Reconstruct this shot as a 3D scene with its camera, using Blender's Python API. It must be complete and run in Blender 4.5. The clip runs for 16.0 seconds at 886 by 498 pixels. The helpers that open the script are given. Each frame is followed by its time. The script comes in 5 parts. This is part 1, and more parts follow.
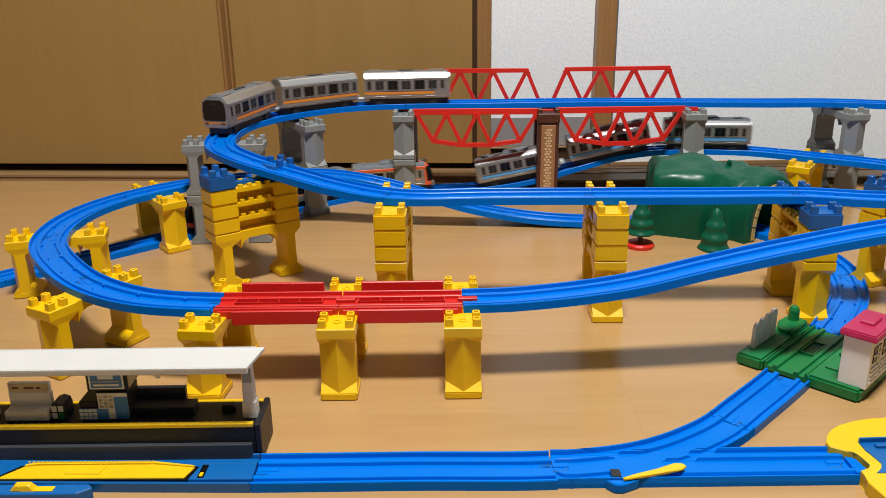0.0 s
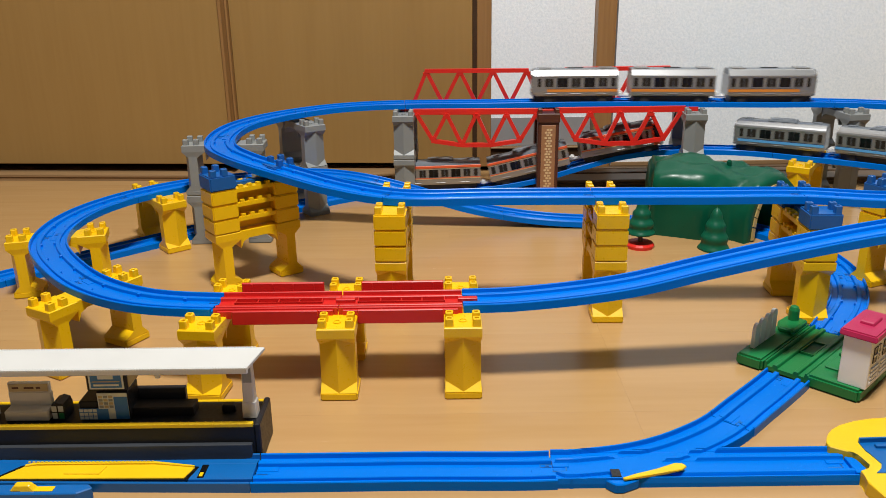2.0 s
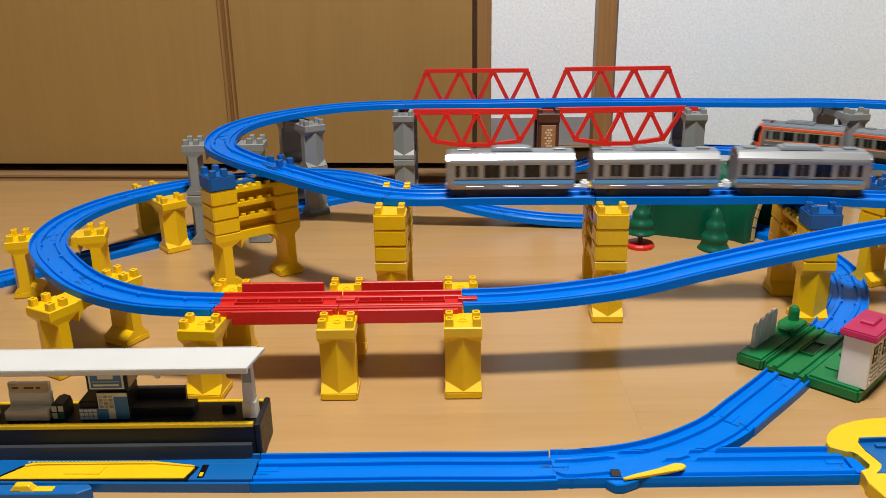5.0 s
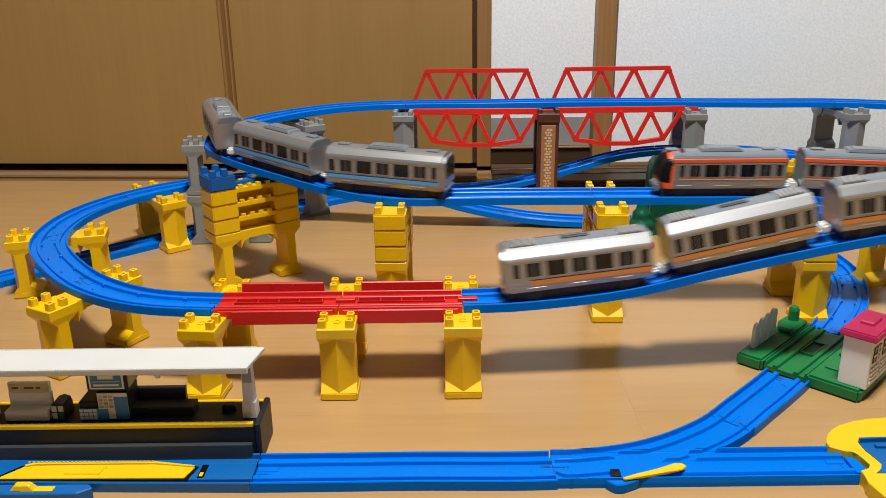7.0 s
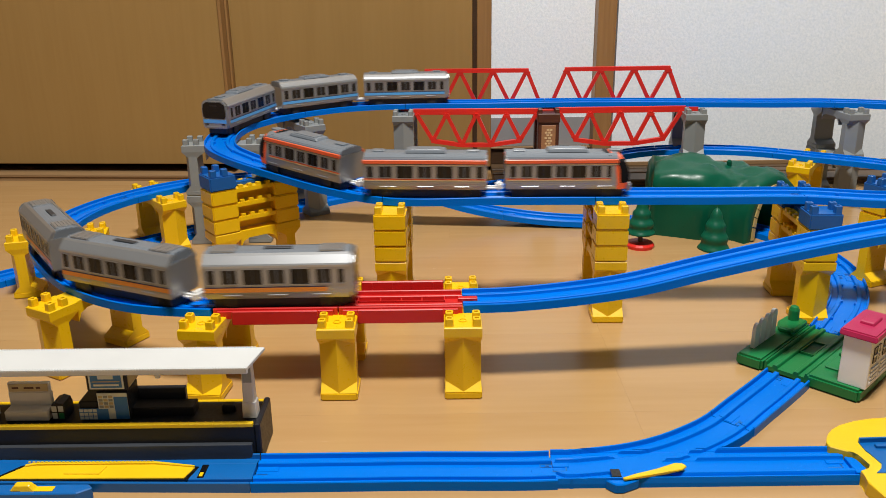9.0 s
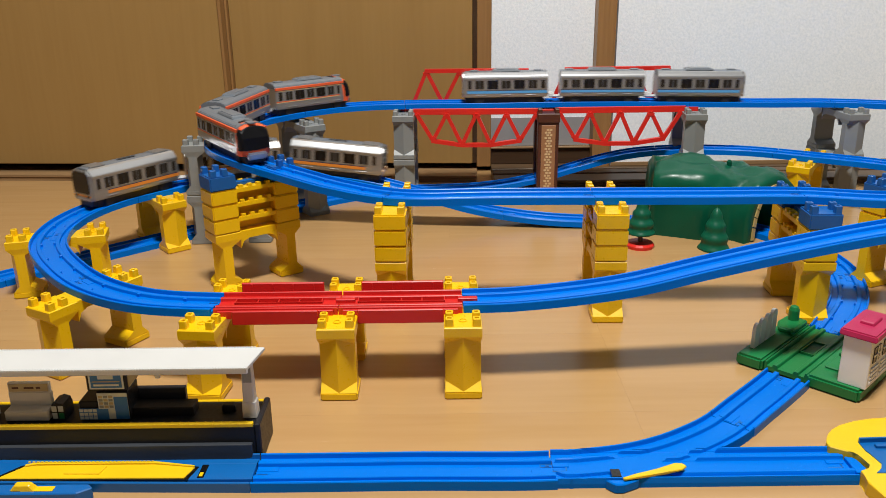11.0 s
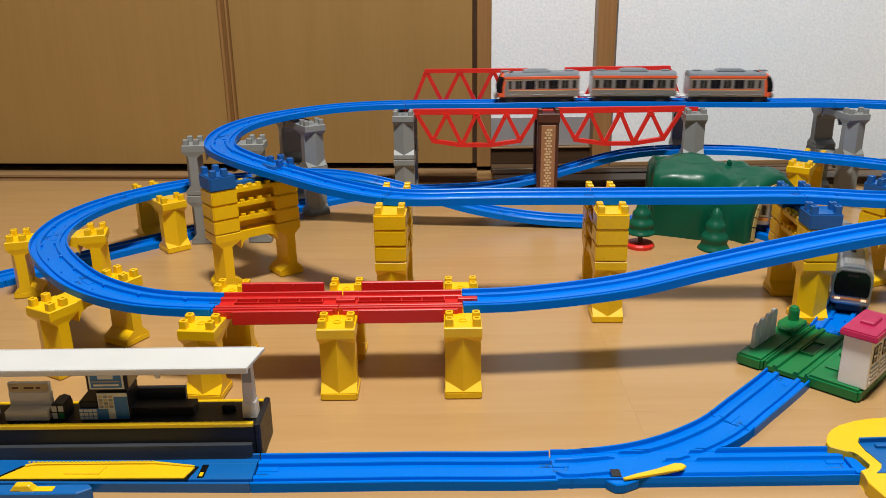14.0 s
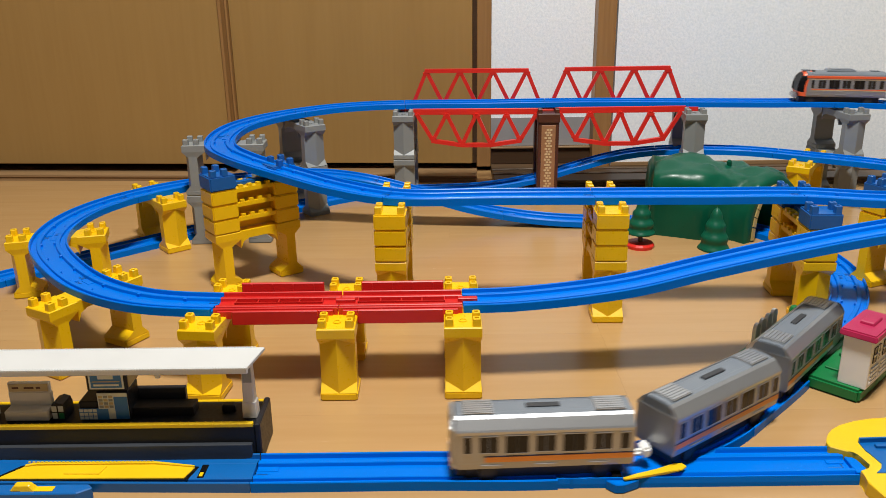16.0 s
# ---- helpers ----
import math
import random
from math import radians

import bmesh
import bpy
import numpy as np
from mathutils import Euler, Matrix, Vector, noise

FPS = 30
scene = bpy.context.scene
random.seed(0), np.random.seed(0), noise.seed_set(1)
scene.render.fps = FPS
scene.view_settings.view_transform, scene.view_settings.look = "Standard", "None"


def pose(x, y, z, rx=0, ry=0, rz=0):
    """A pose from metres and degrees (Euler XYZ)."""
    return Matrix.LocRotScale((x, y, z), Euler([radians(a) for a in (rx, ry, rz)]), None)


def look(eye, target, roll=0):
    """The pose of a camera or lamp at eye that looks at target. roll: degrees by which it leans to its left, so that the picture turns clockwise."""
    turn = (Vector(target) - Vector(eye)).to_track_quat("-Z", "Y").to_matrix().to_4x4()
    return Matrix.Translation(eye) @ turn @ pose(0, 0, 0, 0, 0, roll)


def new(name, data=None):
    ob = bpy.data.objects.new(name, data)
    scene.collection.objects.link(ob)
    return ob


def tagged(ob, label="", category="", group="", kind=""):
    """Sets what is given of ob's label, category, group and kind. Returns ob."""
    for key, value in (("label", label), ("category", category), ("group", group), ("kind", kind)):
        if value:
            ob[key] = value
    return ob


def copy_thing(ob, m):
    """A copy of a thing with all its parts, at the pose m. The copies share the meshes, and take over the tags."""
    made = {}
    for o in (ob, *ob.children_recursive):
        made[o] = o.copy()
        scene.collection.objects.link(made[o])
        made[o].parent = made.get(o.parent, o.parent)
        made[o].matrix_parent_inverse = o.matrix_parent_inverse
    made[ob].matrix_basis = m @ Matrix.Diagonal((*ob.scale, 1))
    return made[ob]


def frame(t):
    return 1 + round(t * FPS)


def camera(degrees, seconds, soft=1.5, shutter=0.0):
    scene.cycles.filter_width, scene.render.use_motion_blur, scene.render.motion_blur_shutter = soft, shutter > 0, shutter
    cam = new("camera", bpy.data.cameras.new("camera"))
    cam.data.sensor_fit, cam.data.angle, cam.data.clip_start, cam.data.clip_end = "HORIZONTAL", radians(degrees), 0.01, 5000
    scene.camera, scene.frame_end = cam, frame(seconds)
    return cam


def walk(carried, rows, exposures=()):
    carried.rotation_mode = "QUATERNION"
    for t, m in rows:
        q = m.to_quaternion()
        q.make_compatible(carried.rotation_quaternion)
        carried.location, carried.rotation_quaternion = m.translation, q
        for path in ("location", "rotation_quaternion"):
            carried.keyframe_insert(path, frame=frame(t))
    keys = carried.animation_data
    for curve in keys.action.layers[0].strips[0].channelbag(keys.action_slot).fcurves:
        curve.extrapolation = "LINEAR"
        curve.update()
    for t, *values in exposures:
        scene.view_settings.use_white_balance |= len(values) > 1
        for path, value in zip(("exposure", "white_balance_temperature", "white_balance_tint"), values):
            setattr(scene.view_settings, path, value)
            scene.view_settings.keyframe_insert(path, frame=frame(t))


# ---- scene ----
from collections import defaultdict

# ---------------------------------------------------------------- camera
cam = camera(55.75, 16.0, soft=0.85, shutter=0.5)
EYE = (0.1375, -0.4985, 0.3528)
AIM = (EYE[0] - 0.001087, EYE[1] + 0.944374, EYE[2] - 0.328856)
CAM_ROLL = -0.744
walk(cam, [(0.0, look(EYE, AIM, CAM_ROLL)), (16.0, look(EYE, AIM, CAM_ROLL))], exposures=[(0.0, 0.0), (16.0, 0.0)])

# ---------------------------------------------------------------- light: one round ceiling lamp in a closed room
world = bpy.data.worlds.new("world")
scene.world = world
world.use_nodes = True
world.node_tree.nodes["Background"].inputs[0].default_value = (0.9, 0.93, 1.0, 1)
world.node_tree.nodes["Background"].inputs[1].default_value = 0.0
LAMP_AT = (0.22, -0.27, 2.30)
lamp = bpy.data.lights.new("ceiling_lamp_light", "AREA")
lamp.shape, lamp.size, lamp.energy = "DISK", 0.36, 81.0
lamp.color = (1.0, 0.973, 0.928)
lamp_ob = new("ceiling_lamp_light", lamp)
lamp_ob.matrix_world = pose(*LAMP_AT)


# ---------------------------------------------------------------- materials
def mat(name, col, rough=0.4, vary=0.08, scale=30.0, bump=0.0, bump_scale=400.0, metal=0.0, ior=1.5, scratch=0.0, spec=0.5):
    m = bpy.data.materials.new(name)
    m.use_nodes = True
    n, l = m.node_tree.nodes, m.node_tree.links
    b = n["Principled BSDF"]
    co = n.new("ShaderNodeTexCoord")
    big = n.new("ShaderNodeTexNoise")
    big.inputs["Scale"].default_value, big.inputs["Detail"].default_value = scale, 4
    fine = n.new("ShaderNodeTexNoise")
    fine.inputs["Scale"].default_value, fine.inputs["Detail"].default_value = bump_scale, 3
    l.new(co.outputs["Object"], big.inputs["Vector"])
    l.new(co.outputs["Object"], fine.inputs["Vector"])
    mix = n.new("ShaderNodeMix")
    mix.data_type = "RGBA"
    dark = [c * (1 - vary * 1.6) for c in col]
    lite = [min(1, c * (1 + vary)) for c in col]
    mix.inputs["A"].default_value, mix.inputs["B"].default_value = (*dark, 1), (*lite, 1)
    l.new(big.outputs["Fac"], mix.inputs["Factor"])
    l.new(mix.outputs["Result"], b.inputs["Base Color"])
    rg = n.new("ShaderNodeMapRange")
    rg.inputs["To Min"].default_value, rg.inputs["To Max"].default_value = max(0.03, rough - 0.09 - scratch), min(1, rough + 0.09 + scratch)
    l.new(fine.outputs["Fac"], rg.inputs["Value"])
    l.new(rg.outputs["Result"], b.inputs["Roughness"])
    b.inputs["Metallic"].default_value = metal
    b.inputs["IOR"].default_value = ior
    b.inputs["Specular IOR Level"].default_value = spec
    if bump:
        bp = n.new("ShaderNodeBump")
        bp.inputs["Strength"].default_value, bp.inputs["Distance"].default_value = bump, 0.0006
        l.new(fine.outputs["Fac"], bp.inputs["Height"])
        l.new(bp.outputs["Normal"], b.inputs["Normal"])
    return m


BLUE = mat("blue_rail_plastic", (0.0, 0.152, 0.645), 0.24, 0.08, 9, ior=1.18)
BLUE_DARK = mat("dark_blue_plastic", (0.004, 0.10, 0.36), 0.4, 0.1, 20, 0.1)
TEAL = mat("station_blue_plastic", (0.002, 0.110, 0.37), 0.34, 0.12, 18, 0.1)
YELLOW = mat("yellow_plastic", (0.84, 0.52, 0.004), 0.30, 0.09, 22, 0.08)
YELLOW_LT = mat("light_yellow_plastic", (0.76, 0.49, 0.006), 0.36, 0.08, 22, 0.08)
RED = mat("red_bridge_plastic", (0.56, 0.014, 0.012), 0.36, 0.1, 22, 0.08)
RED_BR = mat("bright_red_plastic", (0.70, 0.022, 0.014), 0.36, 0.08, 22, 0.06)
GREY = mat("grey_pier_plastic", (0.25, 0.265, 0.26), 0.42, 0.1, 22, 0.1)
BROWN = mat("brown_pier_plastic", (0.085, 0.026, 0.014), 0.4, 0.12, 25, 0.1)
TAN = mat("tan_brick_panel", (0.36, 0.17, 0.075), 0.5, 0.12, 60, 0.12)
CREAM = mat("cream_paint", (0.66, 0.47, 0.25), 0.5, 0.1, 80, 0.1)
STONE = mat("tunnel_stone_paint", (0.50, 0.38, 0.14), 0.5, 0.15, 80, 0.1)
GREEN = mat("green_mountain_plastic", (0.001, 0.080, 0.042), 0.33, 0.16, 25, 0.15, scratch=0.03, spec=0.28)
GREEN2 = mat("green_base_plastic", (0.004, 0.17, 0.045), 0.42, 0.14, 30, 0.12)
CYPRESS = mat("tree_green_plastic", (0.002, 0.095, 0.050), 0.42, 0.14, 60, 0.2, spec=0.3)
BLACK = mat("black_plastic", (0.016, 0.017, 0.021), 0.42, 0.3, 30, 0.15, scratch=0.08, spec=0.25)
CHARCOAL = mat("charcoal_plastic", (0.035, 0.040, 0.048), 0.45, 0.25, 14, 0.15, scratch=0.08, spec=0.3)
WHITE = mat("white_plastic", (0.56, 0.57, 0.56), 0.45, 0.06, 25, 0.1)
# off-white, lightened to offset the shade of the platform roof
OFFWHITE = mat("dusty_white_plastic", (0.64, 0.625, 0.58), 0.5, 0.1, 40, 0.1)
MAGENTA = mat("magenta_roof_plastic", (0.43, 0.017, 0.080), 0.4, 0.12, 40, 0.1)
SILVER = mat("silver_paint", (0.40, 0.407, 0.415), 0.31, 0.04, 40, metal=0.7, scratch=-0.08)
# lighter copy of the silver, for edges where the lamp leaves a highlight
BRIGHT = mat("highlight_silver_paint", (0.50, 0.51, 0.52), 0.31, 0.04, 40, metal=0.8, scratch=-0.08)
# white brightened to make up for weak lamp light on hut and fence
HUTWHITE = mat("lifted_white_plastic", (0.80, 0.79, 0.78), 0.5, 0.05, 25, 0.1)
ROOF = mat("roof_grey_plastic", (0.155, 0.178, 0.205), 0.30, 0.07, 40, scratch=-0.07)
# black windscreens, and painted shade in door windows and slots
GLOSSBLACK = mat("gloss_black_plate", (0.006, 0.006, 0.007), 0.15, 0.3, 60, spec=0.4)
MASK = mat("black_cab_mask", (0.008, 0.008, 0.009), 0.38, 0.2, 60, ior=1.2)
# brown-black, mostly painting the shaded interior behind windows
BROWNBLACK = mat("brown_black_plate", (0.026, 0.021, 0.017), 0.22, 0.3, 60, spec=0.35)
ORANGE = mat("orange_stripe_paint", (0.72, 0.24, 0.035), 0.35, 0.06, 60)
VERMIL = mat("vermilion_stripe_paint", (0.78, 0.115, 0.035), 0.35, 0.06, 60)
SKY = mat("sky_blue_stripe_paint", (0.10, 0.36, 0.72), 0.35, 0.06, 60)
NAVY = mat("navy_line_paint", (0.02, 0.03, 0.09), 0.35, 0.1, 60)
DARKGREY = mat("dark_grey_chassis", (0.03, 0.032, 0.036), 0.5, 0.2, 50)
COUPLER = mat("white_coupler_plastic", (0.78, 0.78, 0.76), 0.4, 0.04, 60)
PAPER_BLUE = mat("blue_sticker", (0.03, 0.16, 0.42), 0.4, 0.1, 60)
PAPER_PALE = mat("pale_sticker", (0.62, 0.66, 0.62), 0.45, 0.1, 60)
PAPER_CREAM = mat("cream_sticker", (0.50, 0.40, 0.22), 0.5, 0.2, 90)
LAMPGLOW = bpy.data.materials.new("headlight_lens")
LAMPGLOW.use_nodes = True
LAMPGLOW.node_tree.nodes["Principled BSDF"].inputs["Base Color"].default_value = (0.9, 0.8, 0.65, 1)
LAMPGLOW.node_tree.nodes["Principled BSDF"].inputs["Roughness"].default_value = 0.15
LAMPGLOW.node_tree.nodes["Principled BSDF"].inputs["Emission Color"].default_value = (1.0, 0.62, 0.28, 1)
LAMPGLOW.node_tree.nodes["Principled BSDF"].inputs["Emission Strength"].default_value = 0.7


def wood(name, a, b, rough, stretch, grain=90.0, rnd=0.0, bump=0.05):
    """Long-grained wood; stretch: how the grain runs in x, y, z."""
    m = bpy.data.materials.new(name)
    m.use_nodes = True
    n, l = m.node_tree.nodes, m.node_tree.links
    bs = n["Principled BSDF"]
    co, mp = n.new("ShaderNodeTexCoord"), n.new("ShaderNodeMapping")
    mp.inputs["Scale"].default_value = stretch
    l.new(co.outputs["Object"], mp.inputs["Vector"])
    g = n.new("ShaderNodeTexNoise")
    g.inputs["Scale"].default_value, g.inputs["Detail"].default_value, g.inputs["Distortion"].default_value = grain, 6, 0.4
    g2 = n.new("ShaderNodeTexNoise")
    g2.inputs["Scale"].default_value, g2.inputs["Detail"].default_value = grain * 0.12, 3
    l.new(mp.outputs["Vector"], g.inputs["Vector"])
    l.new(mp.outputs["Vector"], g2.inputs["Vector"])
    add = n.new("ShaderNodeMath")
    add.operation = "MULTIPLY_ADD"
    add.inputs[1].default_value = 0.5
    l.new(g.outputs["Fac"], add.inputs[0])
    half = n.new("ShaderNodeMath")
    half.operation = "MULTIPLY"
    half.inputs[1].default_value = 0.5
    l.new(g2.outputs["Fac"], half.inputs[0])
    l.new(half.outputs[0], add.inputs[2])
    src = add.outputs[0]
    if rnd:
        oi = n.new("ShaderNodeObjectInfo")
        k = n.new("ShaderNodeMath")
        k.operation = "MULTIPLY_ADD"
        k.inputs[1].default_value = rnd
        l.new(oi.outputs["Random"], k.inputs[0])
        l.new(src, k.inputs[2])
        src = k.outputs[0]
    rp = n.new("ShaderNodeMapRange")
    rp.inputs["From Min"].default_value, rp.inputs["From Max"].default_value = 0.3, 0.7 + rnd
    l.new(src, rp.inputs["Value"])
    mix = n.new("ShaderNodeMix")
    mix.data_type = "RGBA"
    mix.inputs["A"].default_value, mix.inputs["B"].default_value = (*a, 1), (*b, 1)
    l.new(rp.outputs["Result"], mix.inputs["Factor"])
    l.new(mix.outputs["Result"], bs.inputs["Base Color"])
    rr = n.new("ShaderNodeMapRange")
    rr.inputs["To Min"].default_value, rr.inputs["To Max"].default_value = rough - 0.07, rough + 0.1
    l.new(g.outputs["Fac"], rr.inputs["Value"])
    l.new(rr.outputs["Result"], bs.inputs["Roughness"])
    if bump:
        bp = n.new("ShaderNodeBump")
        bp.inputs["Strength"].default_value, bp.inputs["Distance"].default_value = bump, 0.0005
        l.new(g.outputs["Fac"], bp.inputs["Height"])
        l.new(bp.outputs["Normal"], bs.inputs["Normal"])
    return m


FLOORWOOD = wood("floor_wood", (0.390, 0.227, 0.089), (0.452, 0.278, 0.120), 0.22, (0.35, 5, 5), 22, 0.10, 0.015)
DOORWOOD = wood("door_veneer", (0.308, 0.178, 0.054), (0.350, 0.208, 0.066), 0.42, (6, 6, 0.3), 20, 0, 0.03)
POSTWOOD = wood("post_wood", (0.25, 0.125, 0.040), (0.36, 0.195, 0.070), 0.45, (8, 8, 0.3), 30, 0, 0.05)
# sill wood with the shade behind the bridges put into its colour
SILLSHADE = wood("shaded_sill_wood", (0.070, 0.040, 0.019), (0.125, 0.075, 0.036), 0.45, (0.3, 8, 8), 30, 0, 0.05)
SILLWOOD = wood("sill_wood", (0.21, 0.122, 0.055), (0.34, 0.21, 0.100), 0.45, (0.3, 8, 8), 30, 0, 0.05)
# dark brown wood, deepened for the shade low on the wall
DARKWOOD = wood("dark_panel_wood", (0.040, 0.020, 0.009), (0.066, 0.035, 0.016), 0.4, (0.3, 8, 8), 30, 0, 0.05)
GREYSHEET = mat("satin_grey", (0.30, 0.302, 0.305), 0.22, 0.1, 12)
GAP = mat("dark_gap", (0.006, 0.005, 0.004), 0.8, 0.2)
# unseen walls and ceiling, kept dark so that little light bounces back
PLASTER = mat("dark_unseen_wall", (0.11, 0.108, 0.103), 0.8, 0.04, 4, 0.2, 120)


def wallpaper():
    m = bpy.data.materials.new("embossed_wallpaper")
    m.use_nodes = True
    n, l = m.node_tree.nodes, m.node_tree.links
    b = n["Principled BSDF"]
    co = n.new("ShaderNodeTexCoord")
    v = n.new("ShaderNodeTexNoise")
    v.inputs["Scale"].default_value, v.inputs["Detail"].default_value, v.inputs["Roughness"].default_value = 230, 5, 0.6
    w = n.new("ShaderNodeTexNoise")
    w.inputs["Scale"].default_value, w.inputs["Detail"].default_value = 9, 3
    l.new(co.outputs["Object"], v.inputs["Vector"])
    l.new(co.outputs["Object"], w.inputs["Vector"])
    mx = n.new("ShaderNodeMix")
    mx.data_type = "RGBA"
    mx.inputs["A"].default_value, mx.inputs["B"].default_value = (0.79, 0.86, 0.91, 1), (0.91, 0.96, 0.99, 1)
    rp = n.new("ShaderNodeMapRange")
    rp.inputs["From Min"].default_value, rp.inputs["From Max"].default_value = 0.35, 0.65
    l.new(v.outputs["Fac"], rp.inputs["Value"])
    l.new(rp.outputs["Result"], mx.inputs["Factor"])
    l.new(mx.outputs["Result"], b.inputs["Base Color"])
    b.inputs["Roughness"].default_value = 0.75
    bp = n.new("ShaderNodeBump")
    bp.inputs["Strength"].default_value, bp.inputs["Distance"].default_value = 0.5, 0.001
    l.new(v.outputs["Fac"], bp.inputs["Height"])
    l.new(bp.outputs["Normal"], b.inputs["Normal"])
    return m


WALLPAPER = wallpaper()


# ---------------------------------------------------------------- mesh tools
def part(name, bm, material, parent=None, label="", smooth=False):
    me = bpy.data.meshes.new(name)
    bmesh.ops.recalc_face_normals(bm, faces=bm.faces)
    bm.to_mesh(me)
    bm.free()
    me.materials.append(material)
    if smooth:
        for f in me.polygons:
            f.use_smooth = True
    ob = new(name, me)
    if parent is not None:
        ob.parent = parent
    if label:
        ob["label"] = label
    return ob


def share(name, ob, parent, m=None):
    """Another object on the same mesh."""
    o = new(name, ob.data)
    o.parent = parent
    if m is not None:
        o.matrix_basis = m
    return o


def empty(name, m=None):
    o = new(name)
    o.empty_display_size = 0.02
    if m is not None:
        o.matrix_basis = m
    return o


def addbox(bm, x0, x1, y0, y1, z0, z1, tx=0.0, ty=0.0):
    """A box; tx, ty: how far its top draws in on each side."""
    v = [bm.verts.new(c) for c in ((x0, y0, z0), (x1, y0, z0), (x1, y1, z0), (x0, y1, z0),
                                   (x0 + tx, y0 + ty, z1), (x1 - tx, y0 + ty, z1), (x1 - tx, y1 - ty, z1), (x0 + tx, y1 - ty, z1))]
    for f in ((0, 3, 2, 1), (4, 5, 6, 7), (0, 1, 5, 4), (1, 2, 6, 5), (2, 3, 7, 6), (3, 0, 4, 7)):
        bm.faces.new([v[i] for i in f])
    return v


def boxes(*specs, bevel=0.0, seg=1):
    bm = bmesh.new()
    for s in specs:
        addbox(bm, *s)
    if bevel:
        bmesh.ops.bevel(bm, geom=bm.edges[:], offset=bevel, segments=seg, affect="EDGES", clamp_overlap=True)
    return bm


def addprism(bm, outline, z0, z1):
    lo = [bm.verts.new((x, y, z0)) for x, y in outline]
    hi = [bm.verts.new((x, y, z1)) for x, y in outline]
    k = len(outline)
    bm.faces.new(lo[::-1])
    bm.faces.new(hi)
    for i in range(k):
        bm.faces.new((lo[i], lo[(i + 1) % k], hi[(i + 1) % k], hi[i]))


def prism(outline, z0, z1, bevel=0.0, seg=1):
    bm = bmesh.new()
    addprism(bm, outline, z0, z1)
    if bevel:
        bmesh.ops.bevel(bm, geom=bm.edges[:], offset=bevel, segments=seg, affect="EDGES", clamp_overlap=True)
    return bm


def addbar(bm, a, b, w, axis):
    """A square bar from a to b; axis: a direction square to it."""
    a, b = Vector(a), Vector(b)
    d = (b - a).normalized()
    n = Vector(axis).normalized()
    s = d.cross(n).normalized()
    vs = []
    for p in (a, b):
        vs.append([bm.verts.new(p + n * (w[0] * i) + s * (w[1] * j)) for i, j in ((-.5, -.5), (.5, -.5), (.5, .5), (-.5, .5))])
    lo, hi = vs
    bm.faces.new(lo[::-1])
    bm.faces.new(hi)
    for i in range(4):
        bm.faces.new((lo[i], lo[(i + 1) % 4], hi[(i + 1) % 4], hi[i]))


def addlathe(bm, prof, seg=16, centre=(0, 0)):
    rings = []
    for r, z in prof:
        rings.append([bm.verts.new((centre[0] + r * math.cos(2 * math.pi * i / seg), centre[1] + r * math.sin(2 * math.pi * i / seg), z)) for i in range(seg)])
    for a, b in zip(rings, rings[1:]):
        for i in range(seg):
            bm.faces.new((a[i], a[(i + 1) % seg], b[(i + 1) % seg], b[i]))
    bm.faces.new(rings[0][::-1])
    bm.faces.new(rings[-1])


def lathe(prof, seg=16):
    bm = bmesh.new()
    addlathe(bm, prof, seg)
    return bm


